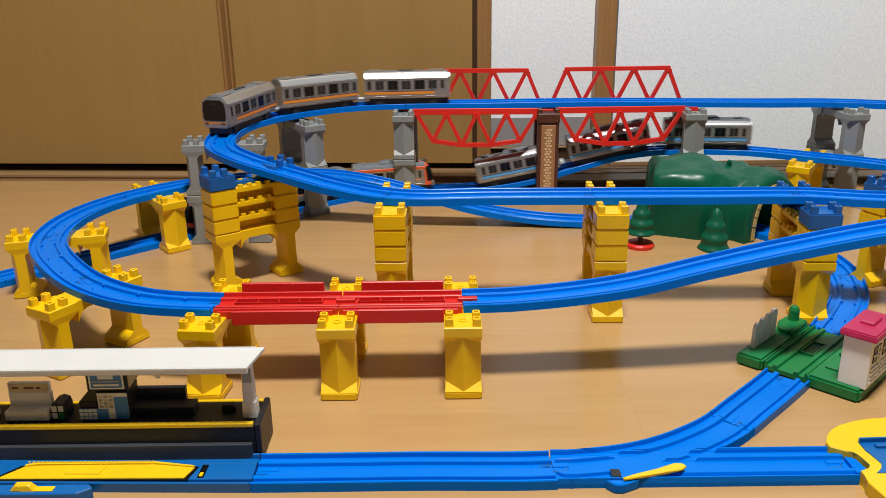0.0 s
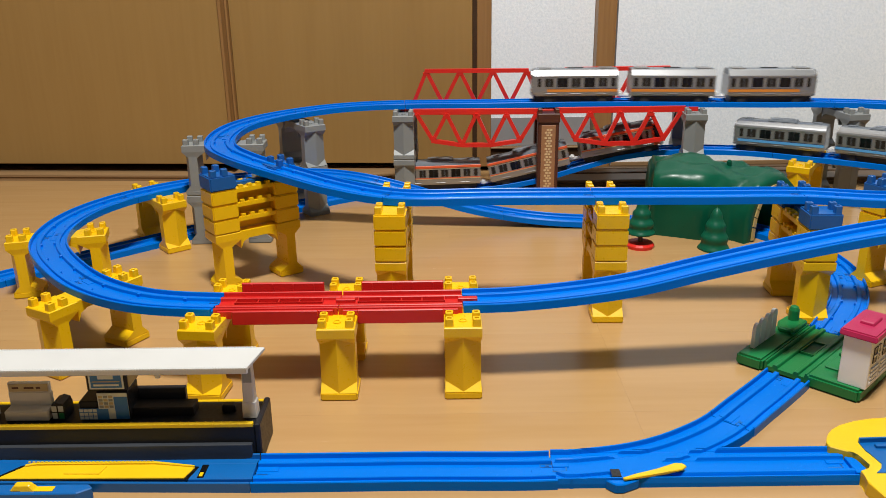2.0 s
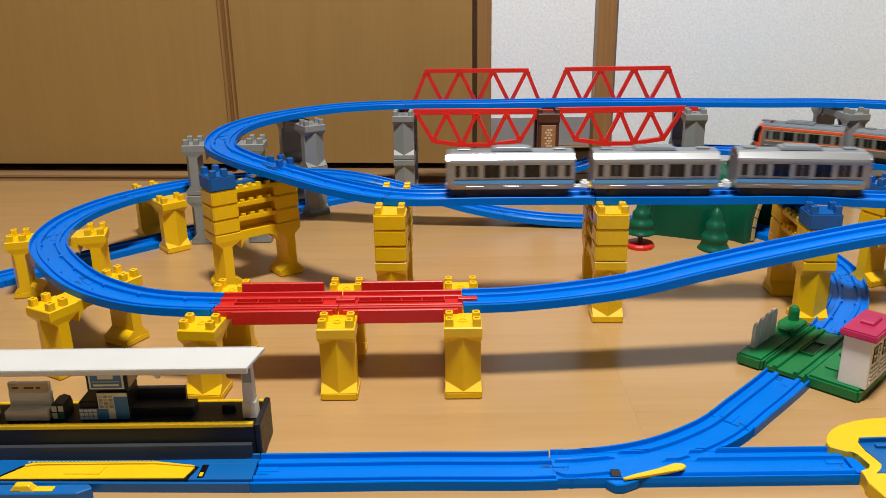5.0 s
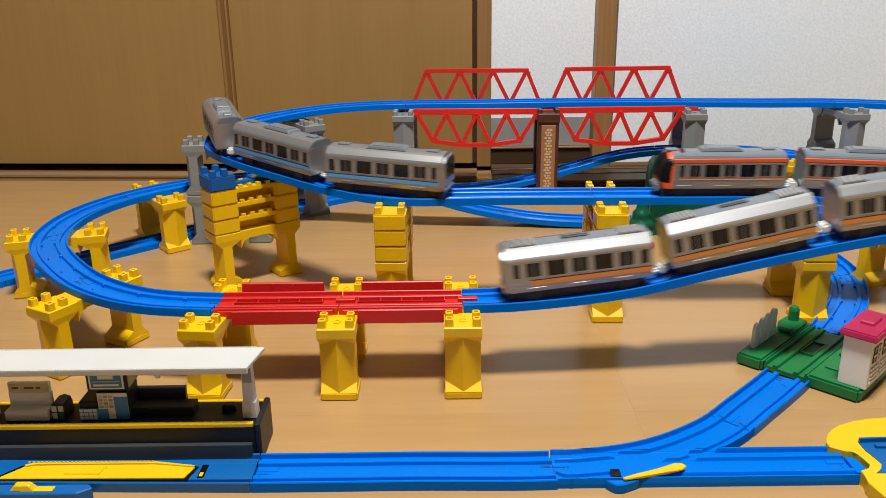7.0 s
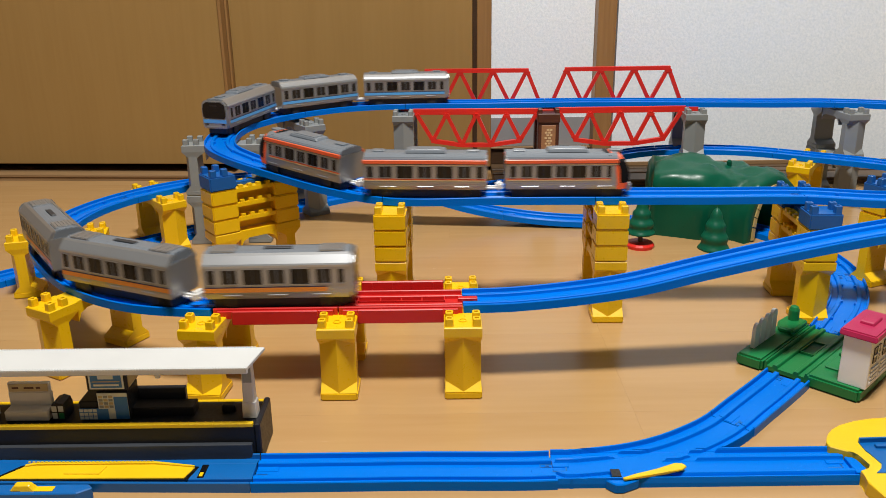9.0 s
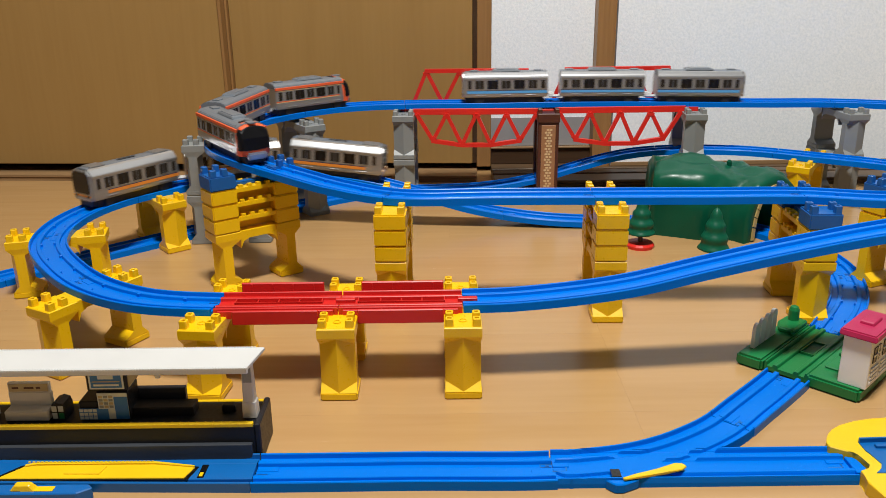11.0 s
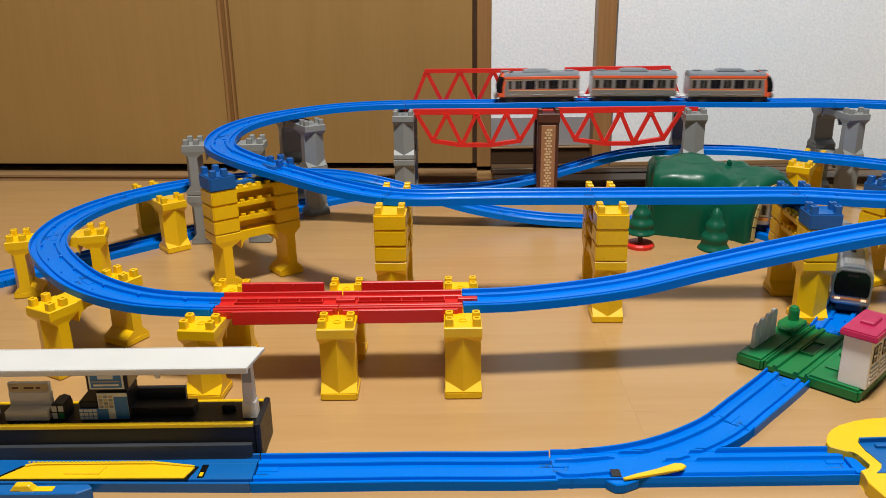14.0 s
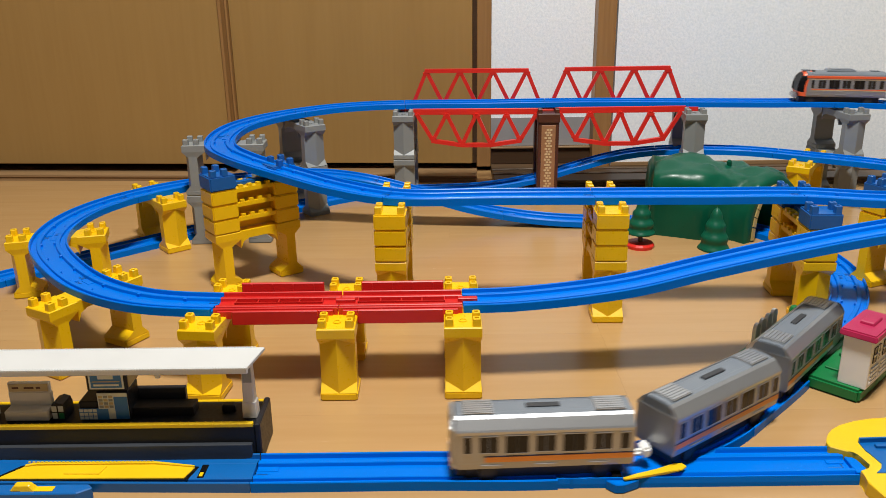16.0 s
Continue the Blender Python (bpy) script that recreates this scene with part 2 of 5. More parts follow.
# ---------------------------------------------------------------- the railway's line: one closed loop, x, y and the rail's upper edge z
LINE = [
    # floor straight in front, past the station, and the turn at its end
    (0.225, 0.019, 0.008), (0.11, 0.019, 0.008), (0.0, 0.019, 0.008), (-0.12, 0.021, 0.008), (-0.25, 0.024, 0.008), (-0.42, 0.030, 0.008),
    (-0.56, 0.065, 0.008), (-0.63, 0.16, 0.008), (-0.60, 0.26, 0.008), (-0.51, 0.312, 0.008), (-0.44, 0.357, 0.008),
    # back across the floor
    (-0.381, 0.415, 0.008), (-0.309, 0.486, 0.008), (-0.234, 0.557, 0.008), (-0.14, 0.648, 0.008), (-0.06, 0.722, 0.008),
    (0.01, 0.768, 0.008), (0.09, 0.785, 0.009), (0.196, 0.784, 0.013), (0.276, 0.781, 0.026), (0.346, 0.780, 0.046), (0.407, 0.780, 0.062),
    # level run on low piers and the loop up to the middle level
    (0.468, 0.777, 0.070), (0.585, 0.758, 0.073), (0.665, 0.712, 0.074), (0.755, 0.640, 0.076), (0.805, 0.53, 0.085), (0.775, 0.42, 0.100), (0.70, 0.348, 0.115),
    (0.64, 0.321, 0.1205), (0.578, 0.307, 0.123), (0.505, 0.3215, 0.124), (0.40, 0.3255, 0.124), (0.291, 0.3295, 0.124), (0.19, 0.333, 0.124), (0.088, 0.336, 0.124),
    # upper bend
    (0.03, 0.362, 0.127), (-0.035, 0.410, 0.1315), (-0.098, 0.462, 0.137), (-0.134, 0.512, 0.1395), (-0.144, 0.566, 0.1420), (-0.135, 0.627, 0.1440),
    (-0.10, 0.689, 0.1450), (-0.035, 0.747, 0.1455), (0.02, 0.774, 0.1450), (0.081, 0.786, 0.1445),
    # truss bridges
    (0.19, 0.7815, 0.1450), (0.296, 0.777, 0.1460), (0.40, 0.7725, 0.1462), (0.511, 0.768, 0.1450), (0.62, 0.762, 0.1442), (0.72, 0.755, 0.1440),
    # wide bend down
    (0.82, 0.728, 0.1425), (0.89, 0.66, 0.1425), (0.935, 0.56, 0.1425), (0.94, 0.44, 0.1425), (0.895, 0.32, 0.1425), (0.81, 0.235, 0.1425), (0.70, 0.197, 0.1425),
    (0.60, 0.190, 0.1385), (0.518, 0.1895, 0.1285), (0.439, 0.1895, 0.1135), (0.3665, 0.187, 0.0985), (0.2925, 0.184, 0.0825), (0.205, 0.180, 0.0740), (0.153, 0.1785, 0.073),
    # red plate bridges and the lower bend
    (0.047, 0.178, 0.0725), (-0.0603, 0.1775, 0.0725), (-0.131, 0.190, 0.0725), (-0.190, 0.225, 0.0725), (-0.242, 0.281, 0.0725), (-0.283, 0.345, 0.0725), (-0.297, 0.404, 0.0725),
    (-0.294, 0.46, 0.0725), (-0.277, 0.508, 0.0725), (-0.248, 0.551, 0.0725), (-0.204, 0.587, 0.0735), (-0.13, 0.622, 0.0735), (-0.039, 0.638, 0.0735),
    # down behind, through the mountain
    (0.034, 0.628, 0.0665), (0.103, 0.622, 0.050), (0.173, 0.622, 0.0285), (0.235, 0.620, 0.0165), (0.300, 0.612, 0.0110), (0.40, 0.606, 0.0085), (0.48, 0.600, 0.008),
    (0.545, 0.572, 0.008), (0.587, 0.503, 0.008), (0.597, 0.42, 0.008), (0.571, 0.330, 0.008), (0.511, 0.242, 0.008),
    # level crossing and the points
    (0.4365, 0.1535, 0.008), (0.385, 0.101, 0.008), (0.345, 0.063, 0.008), (0.29, 0.032, 0.008),
]


def dense(points, step=0.004):
    """Centripetal Catmull-Rom through a closed row of points, resampled to even steps; returns points and running length."""
    P = np.array(points, float)
    k = len(P)
    out = []
    for i in range(k):
        p0, p1, p2, p3 = P[i - 1], P[i], P[(i + 1) % k], P[(i + 2) % k]
        t1 = np.linalg.norm(p1 - p0) ** 0.5
        t2 = t1 + np.linalg.norm(p2 - p1) ** 0.5
        t3 = t2 + np.linalg.norm(p3 - p2) ** 0.5
        for t in np.linspace(t1, t2, 24, endpoint=False):
            a1 = (t1 - t) / t1 * p0 + t / t1 * p1
            a2 = (t2 - t) / (t2 - t1) * p1 + (t - t1) / (t2 - t1) * p2
            a3 = (t3 - t) / (t3 - t2) * p2 + (t - t2) / (t3 - t2) * p3
            b1 = (t2 - t) / t2 * a1 + t / t2 * a2
            b2 = (t3 - t) / (t3 - t1) * a2 + (t - t1) / (t3 - t1) * a3
            out.append((t2 - t) / (t2 - t1) * b1 + (t - t1) / (t2 - t1) * b2)
    out = np.array(out + [out[0]])
    s = np.concatenate([[0], np.cumsum(np.linalg.norm(np.diff(out, axis=0), axis=1))])
    return out, s


TRACK, RUN = dense(LINE)
LOOP = RUN[-1]


def on_line(s):
    s = s % LOOP
    return np.array([np.interp(s, RUN, TRACK[:, i]) for i in range(3)])


def near_s(x, y, z):
    q = np.array((x, y, z))
    s = float(RUN[np.argmin(((TRACK - q) ** 2).sum(1))])
    return min((s + k * 0.0001 for k in range(-60, 61)), key=lambda v: ((on_line(v) - q) ** 2).sum())

# ---------------------------------------------------------------- the room
ROOM = (-1.35, 1.75, -1.70, 0.93, 2.40)


def build_room():
    x0, x1, y0, y1, h = ROOM
    fl = tagged(part("floor", boxes((x0, x1, y0, y1 + 0.02, -0.06, -0.004)), GAP), "honey-coloured wooden board floor", "floor", kind="structure")
    # boards along x, in rows
    w = 0.0757
    rng = random.Random(4)
    meshes = {}
    row = 0
    y = 0.1045 - 24 * w
    while y < y1 - 0.045:
        cuts = [x0]
        if 0.02 < y < 0.30:
            base = 0.2915
        else:
            base = rng.uniform(-0.4, 0.5)
        c = base - 0.909 * 3
        while c < x1:
            if c > x0 + 0.05:
                cuts.append(c)
            c += 0.909
        cuts.append(x1)
        for a, b in zip(cuts, cuts[1:]):
            L = round(b - a, 3)
            if L not in meshes:
                o = part("floor_board", boxes((-L / 2 + 0.00003, L / 2 - 0.00003, -w / 2 + 0.00004, w / 2 - 0.00004, -0.004, 0.0)), FLOORWOOD, fl)
                meshes[L] = o
            else:
                o = share("floor_board", meshes[L], fl)
            o.location = ((a + b) / 2, y + w / 2, 0)
        y += w
        row += 1
    # unseen walls and ceiling that close the room, dark to limit bounced light
    tagged(part("wall_left", boxes((x0 - 0.1, x0, y0 - 0.1, y1 + 0.2, -0.06, h)), PLASTER), "plain off-white room wall", "wall", kind="structure")
    tagged(part("wall_right", boxes((x1, x1 + 0.1, y0 - 0.1, y1 + 0.2, -0.06, h)), PLASTER), "plain off-white room wall", "wall", kind="structure")
    tagged(part("wall_south", boxes((x0, x1, y0 - 0.1, y0, -0.06, h)), PLASTER), "plain off-white room wall", "wall", kind="structure")
    tagged(part("ceiling", boxes((x0 - 0.1, x1 + 0.1, y0 - 0.1, y1 + 0.2, h, h + 0.1)), PLASTER), "plain white ceiling", "ceiling", kind="structure")
    # back wall: closet doors, posts, papered wall
    tagged(part("wall_north", boxes((0.4246, x1, y1 - 0.025, y1 + 0.1, 0.0125, h)), WALLPAPER), "white wall with embossed grainy wallpaper", "wall", kind="structure")
    tagged(part("wall_north_lintel", boxes((x0, 0.425, y1 + 0.04, y1 + 0.1, 1.85, h)), PLASTER), "plain white wall above the closet doors", "wall", kind="structure")
    # closet back painted near-black, for the shade seen in the gap below the doors
    tagged(part("wall_north_back", boxes((x0, 0.425, y1 + 0.075, y1 + 0.1, -0.06, 1.85)), GAP), "dark closet interior behind the doors", "wall", kind="structure")
    d1 = tagged(part("door_1", boxes((x0, -0.2265, y1 + 0.012, y1 + 0.034, 0.0180, 1.84), bevel=0.001), DOORWOOD), "brown veneered sliding closet door, closed", "door", kind="structure")
    part("door_strip", boxes((-0.2266, -0.2215, y1 + 0.006, y1 + 0.034, 0.0180, 1.84), bevel=0.0006), POSTWOOD, d1, "darker wooden edge strip")
    d2 = tagged(part("door_2", boxes((-0.2175, 0.1880, y1 + 0.036, y1 + 0.062, 0.0145, 1.84), bevel=0.001), DOORWOOD), "brown veneered sliding closet door, closed", "door", kind="structure")
    part("door_strip", boxes((-0.2213, -0.2177, y1 + 0.026, y1 + 0.062, 0.0145, 1.84), bevel=0.0006), POSTWOOD, d2, "darker wooden edge strip")
    # dark filler that paints the shade in the gap between door and post
    part("door_strip", boxes((0.1882, 0.1962, y1 + 0.040, y1 + 0.060, 0.0145, 1.84), bevel=0.0006), DARKWOOD, d2, "dark brown wooden edge strip")
    tagged(part("post", boxes((0.1965, 0.2205, y1 - 0.006, y1 + 0.09, 0.008, 1.85), bevel=0.001), POSTWOOD), "brown wooden door post", "post", kind="structure")
    tagged(part("post", boxes((0.3915, 0.4215, y1 - 0.030, y1 + 0.09, 0.008, 1.85), bevel=0.001), POSTWOOD), "brown wooden wall post", "post", kind="structure")
    d3 = tagged(part("door_3", boxes((0.2207, 0.3913, y1 + 0.0, y1 + 0.03, 0.0425, 1.84), bevel=0.0006), WALLPAPER), "white papered panel with a brown wooden foot board", "door", kind="structure")
    part("foot_board", boxes((0.2207, 0.3913, y1 - 0.004, y1 + 0.03, 0.012, 0.0395), bevel=0.0008), DARKWOOD, d3, "dark brown wooden foot board")
    # thin sheet that sets the panel's lower part in even grey
    part("lower_panel", boxes((0.2208, 0.3912, y1 - 0.0012, y1 + 0.02, 0.0430, 0.092), bevel=0.0004), GREYSHEET, d3, "satin grey lower panel")
    part("rail_strip", boxes((0.2207, 0.3913, y1 - 0.008, y1 + 0.03, 0.0397, 0.0424), bevel=0.0004), SILLWOOD, d3, "thin pale wooden strip")
    sill = tagged(part("door_sill", boxes((x0, 0.1963, y1 - 0.037, y1 + 0.0, -0.004, 0.0062), (x0, 0.1963, y1 + 0.0, y1 + 0.07, -0.004, 0.0040), bevel=0.0012), SILLWOOD), "worn wooden door sill with a groove", "sill", kind="structure")
    part("sill_lip", boxes((x0, 0.1963, y1 - 0.0385, y1 - 0.0185, 0.0062, 0.0110), bevel=0.0008), SILLWOOD, sill)
    # sill and strips in darkened wood, for the shade under the upper rails
    sill2 = tagged(part("sliding_door_sill", boxes((0.2206, x1, y1 - 0.120, y1 - 0.0005, -0.004, 0.0060), bevel=0.001), SILLSHADE), "wooden sliding door sill with two grooves below the papered wall", "sill", kind="structure")
    for y0s, y1s, mt in ((-0.120, -0.078, SILLSHADE), (-0.068, -0.046, SILLSHADE), (-0.038, -0.0005, SILLSHADE)):
        part("strip", boxes((0.2206, x1, y1 + y0s, y1 + y1s, 0.0062, 0.0115), bevel=0.001), mt, sill2)
    part("bottom_rail", boxes((0.4247, x1, y1 - 0.0275, y1 - 0.0252, 0.0118, 0.0185), bevel=0.0005), SILLWOOD, sill2, "pale wooden bottom rail")
    # the closet front stands a little askew to the papered wall
    skew = pose(-0.5, y1, 0) @ pose(0, 0, 0, 0, 0, -3.6) @ pose(0.5, -y1, 0)
    for o in (d1, d2, sill):
        o.matrix_basis = skew
    # ceiling lamp
    lx, ly, lz = LAMP_AT
    lampthing = tagged(empty("ceiling_lamp", pose(lx, ly, 0)), "round white ceiling lamp", "lamp")
    part("housing", lathe([(0.05, lz + 0.02), (0.24, lz + 0.025), (0.25, lz + 0.05), (0.2, h - 0.001)], 40), WHITE, lampthing)


build_room()

# ---------------------------------------------------------------- rails
RAIL_H = 0.008
HALF = [(0.019, -0.008), (0.019, -0.0007), (0.0184, 0.0), (0.0176, 0.0), (0.0171, -0.0005), (0.0167, -0.0038), (0.0117, -0.0038), (0.0114, -0.0018), (0.0109, -0.0013), (0.0078, -0.0013), (0.0073, -0.0018), (0.0068, -0.0042)]
PROFILE = [(-u, z) for u, z in HALF] + [(u, z) for u, z in reversed(HALF)]


def sweep(s0, s1, step=0.006, drop=0.0, profile=PROFILE, origin=None):
    bm = bmesh.new()
    k = max(2, int((s1 - s0) / step))
    rings = []
    for i in range(k + 1):
        s = s0 + (s1 - s0) * i / k
        p, q = on_line(s - 0.003), on_line(s + 0.003)
        c = on_line(s) - origin
        d = Vector(q - p).normalized()
        side = Vector((d.y, -d.x, 0)).normalized()
        up = side.cross(d).normalized()
        if up.z < 0:
            up = -up
        rings.append([bm.verts.new(Vector(c) + side * u + up * (z - drop)) for u, z in profile])
    n = len(profile)
    for a, b in zip(rings, rings[1:]):
        for i in range(n):
            bm.faces.new((a[i], a[(i + 1) % n], b[(i + 1) % n], b[i]))
    bm.faces.new(rings[0])
    bm.faces.new(rings[-1][::-1])
    return bm


def nub_at(parent, s, u, origin, size=0.0022):
    c = on_line(s)
    d = on_line(s + 0.003) - on_line(s - 0.003)
    a = math.degrees(math.atan2(d[1], d[0]))
    off = Vector((-d[1], d[0], 0)).normalized() * u
    return pose(*(Vector(c - origin) + off), 0, 0, a)


NUB = None
TONGUE = None


def rail(s0, s1, label, group, material=BLUE, curved=False, drop=0.0, name="rail"):
    global NUB, TONGUE
    mid = on_line((s0 + s1) / 2)
    origin = mid - np.array((0, 0, RAIL_H))
    th = tagged(empty(name, pose(*origin)), label, "toy rail", group)
    part("track_bed", sweep(s0 + 0.0003, s1 - 0.0003, origin=origin, drop=drop), material, th)
    # tongue of the joint at each end, and dark-blue strips painting its shadow lines
    for s, sgn in ((s0, 1), (s1, -1)):
        m = nub_at(th, s + sgn * 0.0085, 0.0035 * sgn, origin)
        if TONGUE is None:
            o = TONGUE = part("joint_tongue", boxes((-0.0075, 0.0075, -0.003, 0.003, -0.0045, -0.0036), bevel=0.0003), BLUE, th)
            o.matrix_basis = m
        else:
            o = share("joint_tongue", TONGUE, th, m)
            if material is not BLUE:
                o.data = o.data.copy()
                o.data.materials[0] = material
        m = nub_at(th, s + sgn * 0.005, -0.0045 * sgn, origin)
        part("joint_shade", boxes((-0.0040, 0.0040, -0.0021, -0.0015, -0.0045, -0.0038), (-0.0040, 0.0040, 0.0015, 0.0021, -0.0045, -0.0038), (0.0034, 0.0041, -0.0014, 0.0014, -0.0045, -0.0038), (-0.0026, 0.0, -0.0010, 0.0010, -0.0045, -0.0037)), BLUE_DARK if material is BLUE else material, th).matrix_basis = m
    if curved:
        for f in (0.2, 0.5, 0.8):
            for u in (-0.0068, 0.0068):
                m = nub_at(th, s0 + (s1 - s0) * f, u, origin)
                if NUB is None:
                    NUB = part("rib", boxes((-0.0016, 0.0016, -0.0016, 0.0016, -0.0045, -0.0014), bevel=0.0003), BLUE, th)
                    NUB.matrix_basis = m
                else:
                    share("rib", NUB, th, m)
    return th


def build_rails():
    def run(a, b, pieces, label, group, curved=False, material=BLUE, name="rail"):
        sa, sb = near_s(*a), near_s(*b)
        if sb < sa:
            sb += LOOP
        for i in range(pieces):
            rail(sa + (sb - sa) * i / pieces, sa + (sb - sa) * (i + 1) / pieces, label, group, material, curved, name=name)
    run((0.2142, 0.019, 0.008), (0.0, 0.019, 0.008), 1, "straight blue plastic toy rail on the wooden floor", "floor rails")
    run((-0.42, 0.030, 0.008), (-0.381, 0.415, 0.008), 3, "curved blue plastic toy rail on the wooden floor", "floor rails", True)
    run((-0.381, 0.415, 0.008), (0.09, 0.785, 0.009), 3, "blue plastic toy rail crossing the wooden floor", "floor rails")
    run((0.09, 0.785, 0.009), (0.468, 0.777, 0.070), 2, "blue plastic toy rail climbing behind the truss bridge", "climbing rails")
    run((0.468, 0.777, 0.070), (0.501, 0.3217, 0.124), 5, "curved blue toy rail on yellow and blue piers", "climbing rails", True)
    run((0.501, 0.3217, 0.124), (0.081, 0.337, 0.124), 2, "straight blue toy rail on tall yellow piers", "middle rails")
    run((0.081, 0.337, 0.124), (0.081, 0.786, 0.1445), 4, "curved blue toy rail on grey and blue-topped piers", "upper bend rails", True)
    run((0.081, 0.786, 0.1445), (0.72, 0.755, 0.1440), 3, "straight blue toy rail carried high by grey piers", "upper rails")
    run((0.72, 0.755, 0.1440), (0.70, 0.197, 0.1425), 5, "curved blue toy rail descending from the upper level", "descending rails", True)
    run((0.70, 0.197, 0.1425), (0.575, 0.190, 0.1363), 1, "blue toy rail sloping down to the red bridges", "descending rails")
    run((0.575, 0.190, 0.1363), (0.153, 0.1785, 0.073), 1, "blue toy rail sloping down to the red bridges", "descending rails")
    run((-0.0603, 0.1775, 0.0725), (-0.13, 0.622, 0.0735), 4, "curved blue toy rail on low yellow piers", "lower bend rails", True)
    run((-0.13, 0.622, 0.0735), (0.40, 0.606, 0.0085), 3, "blue toy rail sloping down to the tunnel", "tunnel rails")
    run((0.40, 0.606, 0.0085), (0.511, 0.242, 0.008), 3, "curved blue toy rail running from the tunnel to the crossing", "tunnel rails", True)
    run((0.4345, 0.1515, 0.008), (0.361, 0.078, 0.008), 1, "short straight blue toy rail between crossing and points", "floor rails")


build_rails()


def build_points():
    """The set of points: a straight with a branch, their grooves running through one another."""
    ox, oy = 0.32, 0.02
    th = tagged(empty("points_rail", pose(ox, oy, 0)), "blue toy rail points with a yellow lever", "toy rail")
    sa, sb = near_s(0.361, 0.078, 0.008), near_s(0.225, 0.019, 0.008)
    if sb < sa:
        sb += LOOP
    branch = np.array([on_line(sa + 0.0003 + (sb - sa) * i / 300) for i in range(301)])[:, :2]
    hu = np.array([u for u, _ in reversed(HALF)])
    hz = np.array([z for _, z in reversed(HALF)]) + 0.008
    step = 0.0005
    X, Y = np.meshgrid(np.arange(0.2142, 0.4266, step), np.arange(-0.002, 0.112, step), indexing="ij")
    ua = np.abs(Y - 0.0195)
    P = np.stack([X.ravel(), Y.ravel()], 1)
    ub = np.empty(len(P))
    cut = np.zeros(len(P), bool)
    d0 = branch[1] - branch[0]
    d0 = d0 / np.linalg.norm(d0)
    for k in range(0, len(P), 4000):
        D = P[k:k + 4000, None, :] - branch[None]
        ub[k:k + 4000] = np.sqrt((D ** 2).sum(2)).min(1)
        cut[k:k + 4000] = ((P[k:k + 4000] - branch[0]) @ d0) < 0
    ub[cut] = 1.0
    ub = ub.reshape(X.shape)
    za = np.where(ua <= 0.0190, np.interp(ua, hu, np.maximum(hz, 0.0035)), 9.0)
    zb = np.where(ub <= 0.0190, np.interp(ub, hu, np.maximum(hz, 0.0035)), 9.0)
    Z = np.minimum(za, zb)
    ok = Z < 1
    idx = -np.ones(X.shape, int)
    verts, faces = [], []
    for i, j in zip(*np.nonzero(ok)):
        idx[i, j] = len(verts)
        verts.append((X[i, j] - ox, Y[i, j] - oy, Z[i, j]))
    full = ok[:-1, :-1] & ok[1:, :-1] & ok[:-1, 1:] & ok[1:, 1:]
    edge = defaultdict(int)
    for i, j in zip(*np.nonzero(full)):
        q = (idx[i, j], idx[i + 1, j], idx[i + 1, j + 1], idx[i, j + 1])
        faces.append(tuple(int(v) for v in q))
        for a, b in zip(q, q[1:] + q[:1]):
            edge[(int(a), int(b))] += 1
    low = {}
    for a, b in list(edge):
        if (b, a) not in edge:
            for v in (a, b):
                if v not in low:
                    low[v] = len(verts)
                    verts.append((verts[v][0], verts[v][1], 0.0))
            faces.append((b, a, low[a], low[b]))
    me = bpy.data.meshes.new("track_bed")
    me.from_pydata(verts, [], faces)
    me.materials.append(BLUE)
    bed = new("track_bed", me)
    bed.parent = th
    part("lever_housing", prism([(-0.072, -0.0205), (-0.066, -0.0265), (-0.060, -0.0265), (-0.048, -0.0205)], 0.0, 0.0076, bevel=0.0008), BLUE, th)
    # black plate that paints the shade in the lever's slot
    part("lever_slot", boxes((-0.0665, -0.060, -0.0175, -0.0085, 0.0062, 0.0081)), GLOSSBLACK, th)
    bm = prism([(-0.0605, -0.0215), (-0.059, -0.0235), (-0.030, -0.0165), (-0.016, -0.0125), (-0.012, -0.0085), (-0.0145, -0.005), (-0.020, -0.0045), (-0.034, -0.0125), (-0.050, -0.0175)], 0.0083, 0.0103, bevel=0.0006)
    part("lever", bm, YELLOW_LT, th, "yellow plastic points lever")
    part("end_tongue", prism([(0.1062, -0.0145), (0.1135, -0.0135), (0.1155, -0.0100), (0.1132, 0.0010), (0.1118, 0.0045), (0.1062, 0.0060)], 0.0005, 0.0070, bevel=0.0006), BLUE, th)
    for x in (-0.1, 0.098):
        part("joint_tongue", boxes((x - 0.006, x + 0.006, 0.0005, 0.0055, 0.0034, 0.0046), bevel=0.0003), BLUE, th)
        # dark-blue strips paint the shadow lines of this joint too
        part("joint_shade", boxes((x - 0.007, x + 0.003, -0.0050, -0.0040, 0.0034, 0.0042), (x + 0.0032, x + 0.0040, -0.0038, 0.0050, 0.0034, 0.0042)), BLUE_DARK, th)


build_points()


